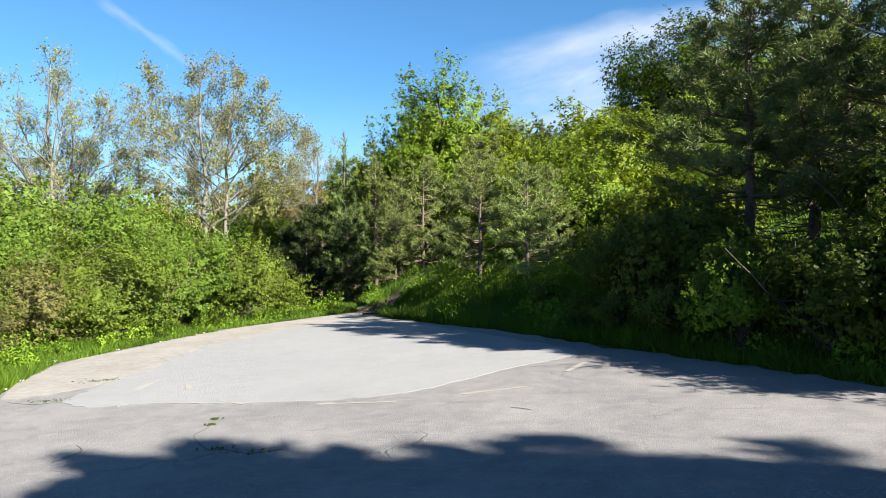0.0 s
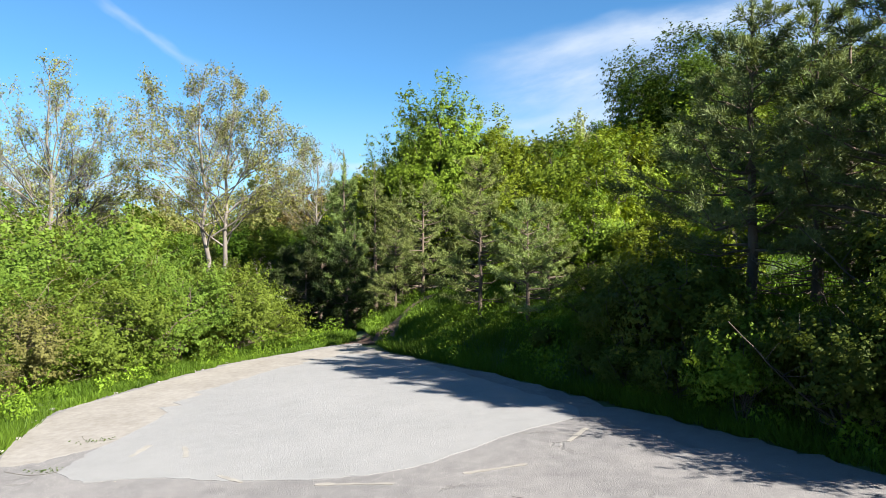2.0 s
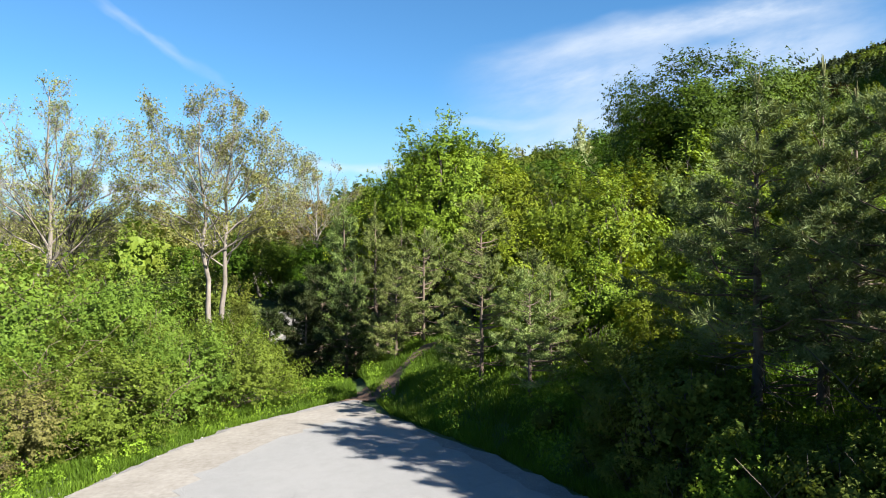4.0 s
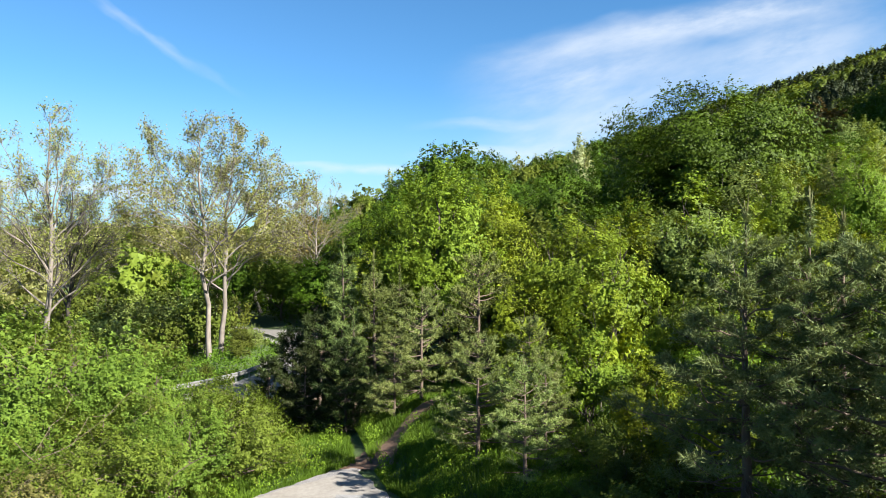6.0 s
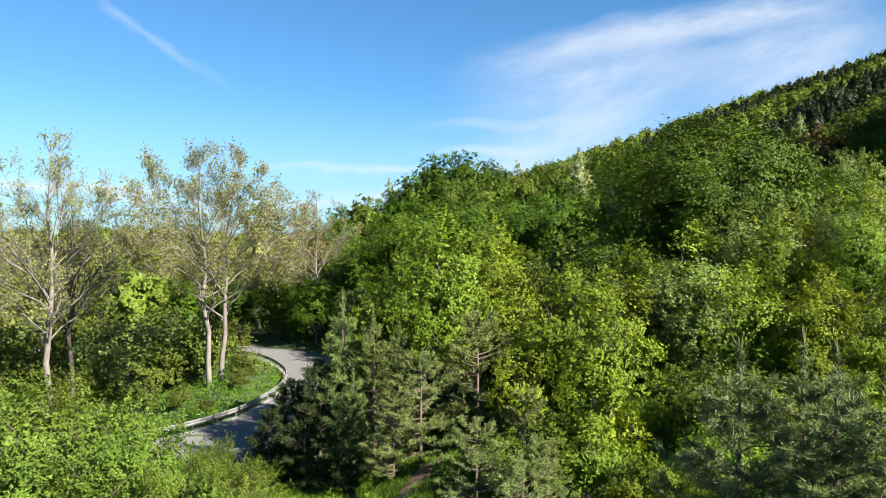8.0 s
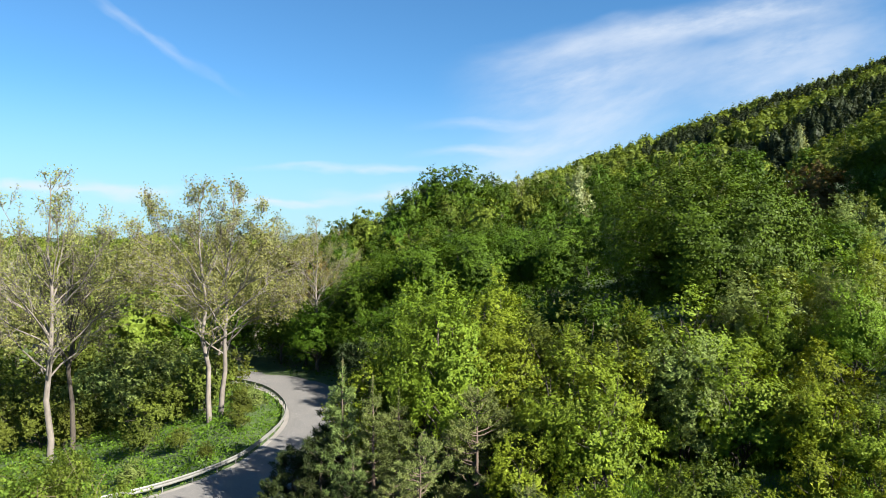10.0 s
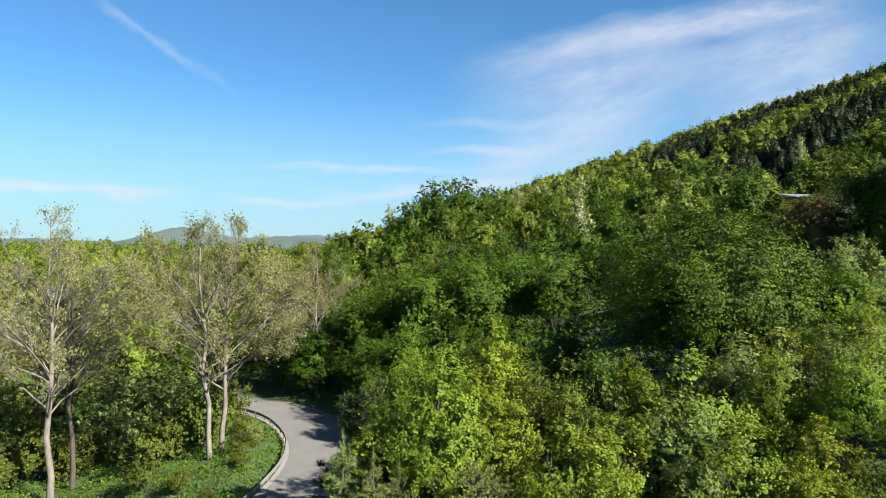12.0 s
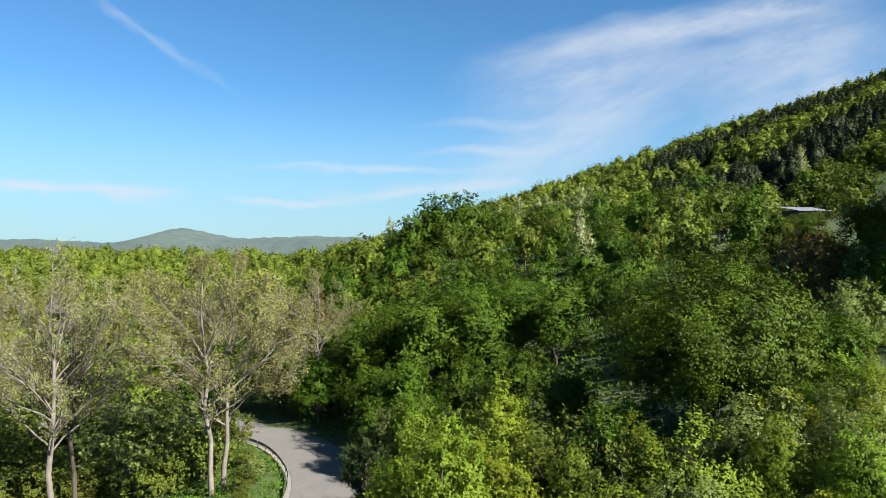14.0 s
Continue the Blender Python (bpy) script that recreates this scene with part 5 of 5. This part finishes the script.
# ---- details of the car park ----
D = np.random.default_rng(77)
PATCH = ragged([(-6.2, 11.05), (-5.5, 10.5), (-5.1, 10.5), (-4.2, 10.45), (-3.0, 10.1), (-1.5, 9.95), (-0.85, 10.1), (-0.3, 10.35), (0.4, 10.95), (1.0, 11.6), (1.8, 12.2), (2.5, 12.6)], 6, 0.02, D) + \
    ragged([(2.6, 13.3), (1.4, 16.0), (0.0, 18.6), (-1.6, 21.2), (-2.6, 22.4)], 6, 0.06, D) + \
    ragged([(-3.3, 22.6), (-4.3, 21.4), (-5.4, 19.5), (-6.2, 17.0), (-6.1, 14.5)], 6, 0.16, D) + ragged([(-6.15, 13.0), (-6.25, 12.1), (-6.22, 11.4)], 6, 0.03, D)
sheet("pavement_patch", PATCH, SCREED, 0.006, "pale smooth concrete patch in the car park", "pavement", 0.02)
sheet("dirt_edge", ragged([(-7.7, 11.6), (-7.0, 11.7), (-6.3, 12.6), (-5.2, 14.5), (-5.2, 17), (-4.6, 19.6), (-3.0, 21.4), (-1.6, 21.4), (-1.9, 22.3)], 6, 0.08, D) + ragged([(-3.2, 25.1), (-6.0, 23.0), (-7.1, 21.4), (-8.2, 18.4), (-8.9, 15.8), (-8.3, 13.2)], 6, 0.05, D), SAND, 0.003, "sandy dirt washed over the edge of the asphalt", "dirt", 0.02)


def stripe(points, wide, lift, name, mat, label, category):
    """A thin strip on the paving along a line of points."""
    c = smooth_curve(np.array(points, float), 5)
    n = np.column_stack([-np.gradient(c[:, 1]), np.gradient(c[:, 0])])
    n /= np.linalg.norm(n, axis=1)[:, None]
    w = wide * 0.5 * D.uniform(0.6, 1.25, len(c))[:, None]
    a, b = c + n * w + D.normal(size=c.shape) * wide * 0.12, c - n * w
    return sheet(name, [tuple(q) for q in a] + [tuple(q) for q in b[::-1]], mat, lift, label, category, 0.004)


for pts, w in (([(-1.81, 9.73), (-1.25, 9.66), (-0.69, 9.57)], 0.09), ([(-3.41, 10.43), (-3.15, 10.2), (-2.93, 10.03)], 0.08), ([(0.29, 9.82), (0.8, 9.97), (1.22, 10.08)], 0.08),
               ([(2.01, 11.09), (2.25, 11.5), (2.46, 11.84)], 0.10), ([(-4.59, 12.2), (-4.4, 11.8), (-4.3, 11.5)], 0.10), ([(-5.33, 11.73), (-5.31, 12.1), (-5.3, 12.43)], 0.12)):
    stripe(pts, w, 0.008, "painted_line", PAINT, "worn white parking line on the paving", "road marking")
CRACK = plain_material("dark_crack_dirt", (0.0423, 0.0366, 0.0282), (0.0915, 0.081, 0.0633), 20.0, 1.0)
WEED = leaf_material("crack_weeds", (0.0265, 0.0424, 0.008), (0.0636, 0.0902, 0.0159))
cracks = [[(-3.07, 9.41), (-3.04, 9.08), (-3.0, 8.64), (-3.04, 8.33), (-2.67, 7.7), (-2.42, 7.61), (-2.11, 7.41), (-1.76, 7.49)], [(0.88, 8.81), (1.0, 8.74), (1.11, 8.62)], [(-7.06, 13.45), (-6.7, 13.0), (-6.14, 13.03)],
          [(-6.2, 11.1), (-6.6, 11.0), (-7.2, 11.3)], [(-4.4, 8.2), (-4.2, 7.9), (-4.3, 7.5)]]
for pts in cracks:
    stripe(pts, 0.008, 0.0065, "pavement_crack", CRACK, "dark crack across the worn paving", "crack")


def weeds(spots, seed):
    r = np.random.default_rng(seed)
    at = []
    for x, y, spread, n in spots:
        p = np.column_stack([x + r.normal(size=n) * spread, y + r.normal(size=n) * spread * 0.5])
        at.append(np.column_stack([p, lot_height(p[:, 0], p[:, 1]) + 0.012]))
    at = np.concatenate(at)
    V, F = leaf_quads(at, np.tile([0, -0.3, 1.0], (len(at), 1)), 0.035, r, 0.5, 0.6)
    return tagged(new("crack_weeds", raw_mesh("crack_weeds", V, F, WEED)), "small weeds growing in the paving cracks", "weeds", kind="stuff")


weeds([(-3.02, 8.85, 0.04, 25), (-3.05, 9.15, 0.04, 25), (-2.1, 7.45, 0.14, 30), (-2.5, 7.65, 0.10, 25), (-6.5, 13.0, 0.2, 50), (-6.5, 11.2, 0.15, 40)], 9)


def pebble(seed, size):
    r = np.random.default_rng(seed)
    bm = bmesh.new()
    bmesh.ops.create_icosphere(bm, subdivisions=2, radius=size)
    for v in bm.verts:
        v.co *= 1 + 0.22 * noise.noise(v.co * (2.2 / size) * 0.5 + Vector((seed, 0, 0)))
        v.co.z *= 0.6
        v.co.x *= 1.35
    me = bpy.data.meshes.new("stone")
    bm.to_mesh(me)
    bm.free()
    me.materials.append(STONE)
    return me


stone_meshes = [pebble(k, 0.09) for k in range(4)]
for k, (x, y) in enumerate(((-8.34, 13.5), (-8.9, 14.87), (-8.94, 15.07), (-9.2, 16.2), (-9.15, 16.5), (-8.9, 17.5), (-8.6, 18.4), (-8.25, 19.5), (-8.0, 19.3), (-7.4, 21.1), (-7.9, 20.6), (-5.32, 10.64), (-4.96, 10.42), (-8.1, 12.6), (-8.55, 17.9), (-7.6, 20.9), (-7.0, 22.2))):
    ob = tagged(new("stone", stone_meshes[k % 4]), "pale broken stone at the paving's grassy edge", "stone", "stones along the edge")
    s = D.uniform(0.3, 0.75) * (0.5 if k in (11, 12) else 1.0)
    ob.location, ob.rotation_euler, ob.scale = (x, y, max(ground_at(x, y), float(lot_height(x, y))) + 0.03 * s), (0, 0, D.uniform(0, 6)), (s, s, s)


# ---- the trail up the bank ----
def draped(name, line, wide, mat, lift, label, category):
    """A strip of soil laid over the ground along a line."""
    c = smooth_curve(np.array(line, float), 10)
    n = np.column_stack([-np.gradient(c[:, 1]), np.gradient(c[:, 0])])
    n /= np.linalg.norm(n, axis=1)[:, None]
    cols = np.linspace(-1, 1, 7)
    w = np.interp(np.linspace(0, 1, len(c)), np.linspace(0, 1, len(wide)), wide) * D.uniform(0.85, 1.15, len(c))
    P = c[:, None] + n[:, None] * (cols[None, :, None] * w[:, None, None] * 0.5)
    Z = height(P[..., 0], P[..., 1]) + lift - 0.06 * np.abs(cols)[None] ** 4
    V = np.concatenate([P, Z[..., None]], -1).reshape(-1, 3)
    i, j = np.meshgrid(np.arange(len(c) - 1), np.arange(6), indexing="ij")
    F = np.stack([i * 7 + j, i * 7 + j + 1, (i + 1) * 7 + j + 1, (i + 1) * 7 + j], -1).reshape(-1, 4)
    return tagged(new(name, raw_mesh(name, V, F, mat, True)), label, category, kind="structure")


draped("trail", [(-3.0, 25.2), (-2.4, 27.0), (-1.2, 28.6), (-0.1, 30.4), (0.6, 32.5), (1.0, 35.0)], (3.2, 2.0, 1.2, 1.0, 0.9, 0.7), PATHSOIL, 0.05, "trodden red-brown earth trail up the bank", "path")
draped("trail_branch", [(-2.6, 26.4), (-2.2, 28.4), (-1.6, 30.5), (-1.4, 33.0)], (1.4, 0.9, 0.7, 0.4), PATHSOIL, 0.045, "narrow earth trail beside the grassy bank", "path")


# ---- the shed on the far slope ----
def shed(x, y, z):
    house = new("hillside_shed")
    bm = bmesh.new()
    box(bm, -5.2, -3.2, -9.0, 5.2, 3.2, -0.7, 0.03)
    part("wall", bm, DARKBOARD, house, "dark weathered board wall")
    bm = bmesh.new()
    rows = []
    for k in range(47):
        u = -5.8 + 11.6 * k / 46
        h = 0.05 * (k % 2)
        rows.append([bm.verts.new((u, v, zz + h + dz)) for v, zz, dz in ((-3.9, -0.9, 0), (3.9, 0.55, 0), (3.9, 0.55, -0.08), (-3.9, -0.9, -0.08))])
    for a, b in zip(rows[:-1], rows[1:]):
        for q in range(4):
            bm.faces.new((a[q], b[q], b[(q + 1) % 4], a[(q + 1) % 4]))
    bmesh.ops.recalc_face_normals(bm, faces=bm.faces)
    part("roof", bm, ROOFMETAL, house, "pale corrugated sheet-metal roof")
    house.location, house.rotation_euler = (x, y, z), (0, 0, radians(14))
    return tagged(house, "shed with a pale corrugated roof among trees", "shed")


shed(103.6, 195.0, 34.2)


# ---- the house in the valley ----
def house(x, y, size):
    """A small plastered house with a gabled roof, a door and windows."""
    home = new("valley_house")
    bm = bmesh.new()
    box(bm, -4.5, -3.6, -1.0, 4.5, 3.6, 6.2, 0.03)
    part("wall", bm, PLASTER, home)
    bm = bmesh.new()
    for s in (-1, 1):
        a = [bm.verts.new(c) for c in ((-5.1, s * 4.3, 5.75), (5.1, s * 4.3, 5.75), (5.1, 0, 8.6), (-5.1, 0, 8.6), (-5.1, s * 4.3, 5.95), (5.1, s * 4.3, 5.95), (5.1, 0, 8.8), (-5.1, 0, 8.8))]
        for q in ((0, 1, 2, 3), (4, 5, 6, 7), (0, 1, 5, 4), (1, 2, 6, 5), (3, 0, 4, 7), (2, 3, 7, 6)):
            bm.faces.new([a[i] for i in q])
    bmesh.ops.recalc_face_normals(bm, faces=bm.faces)
    part("roof", bm, ROOFDULL, home, "dull pinkish-grey roof")
    for wx, wz, w, h, nm in ((-2.4, 3.9, 1.1, 1.3, "window"), (0.6, 3.9, 1.1, 1.3, "window"), (2.9, 3.9, 1.1, 1.3, "window"), (-2.4, 1.0, 1.1, 1.3, "window"), (2.9, 1.0, 1.1, 1.3, "window"), (0.4, 0.0, 1.0, 2.1, "door")):
        bm = bmesh.new()
        box(bm, wx - w / 2, -3.66, wz, wx + w / 2, -3.602, wz + h, 0.01)
        part(nm, bm, DARKPANE, home)
    home.location, home.rotation_euler = (x, y, ground_at(x, y)), (0, 0, radians(-20))
    home.scale = (size, size, size)
    return tagged(home, "plastered house with a dull grey roof behind trees", "house")


DARKPANE = plain_material("dark_panes", (0.0141, 0.0164, 0.0188), (0.0282, 0.0305, 0.0329), 2.0, 0.15)
house(-70.0, 124.0, 0.72)
house(-113.5, 206.0, 1.15)
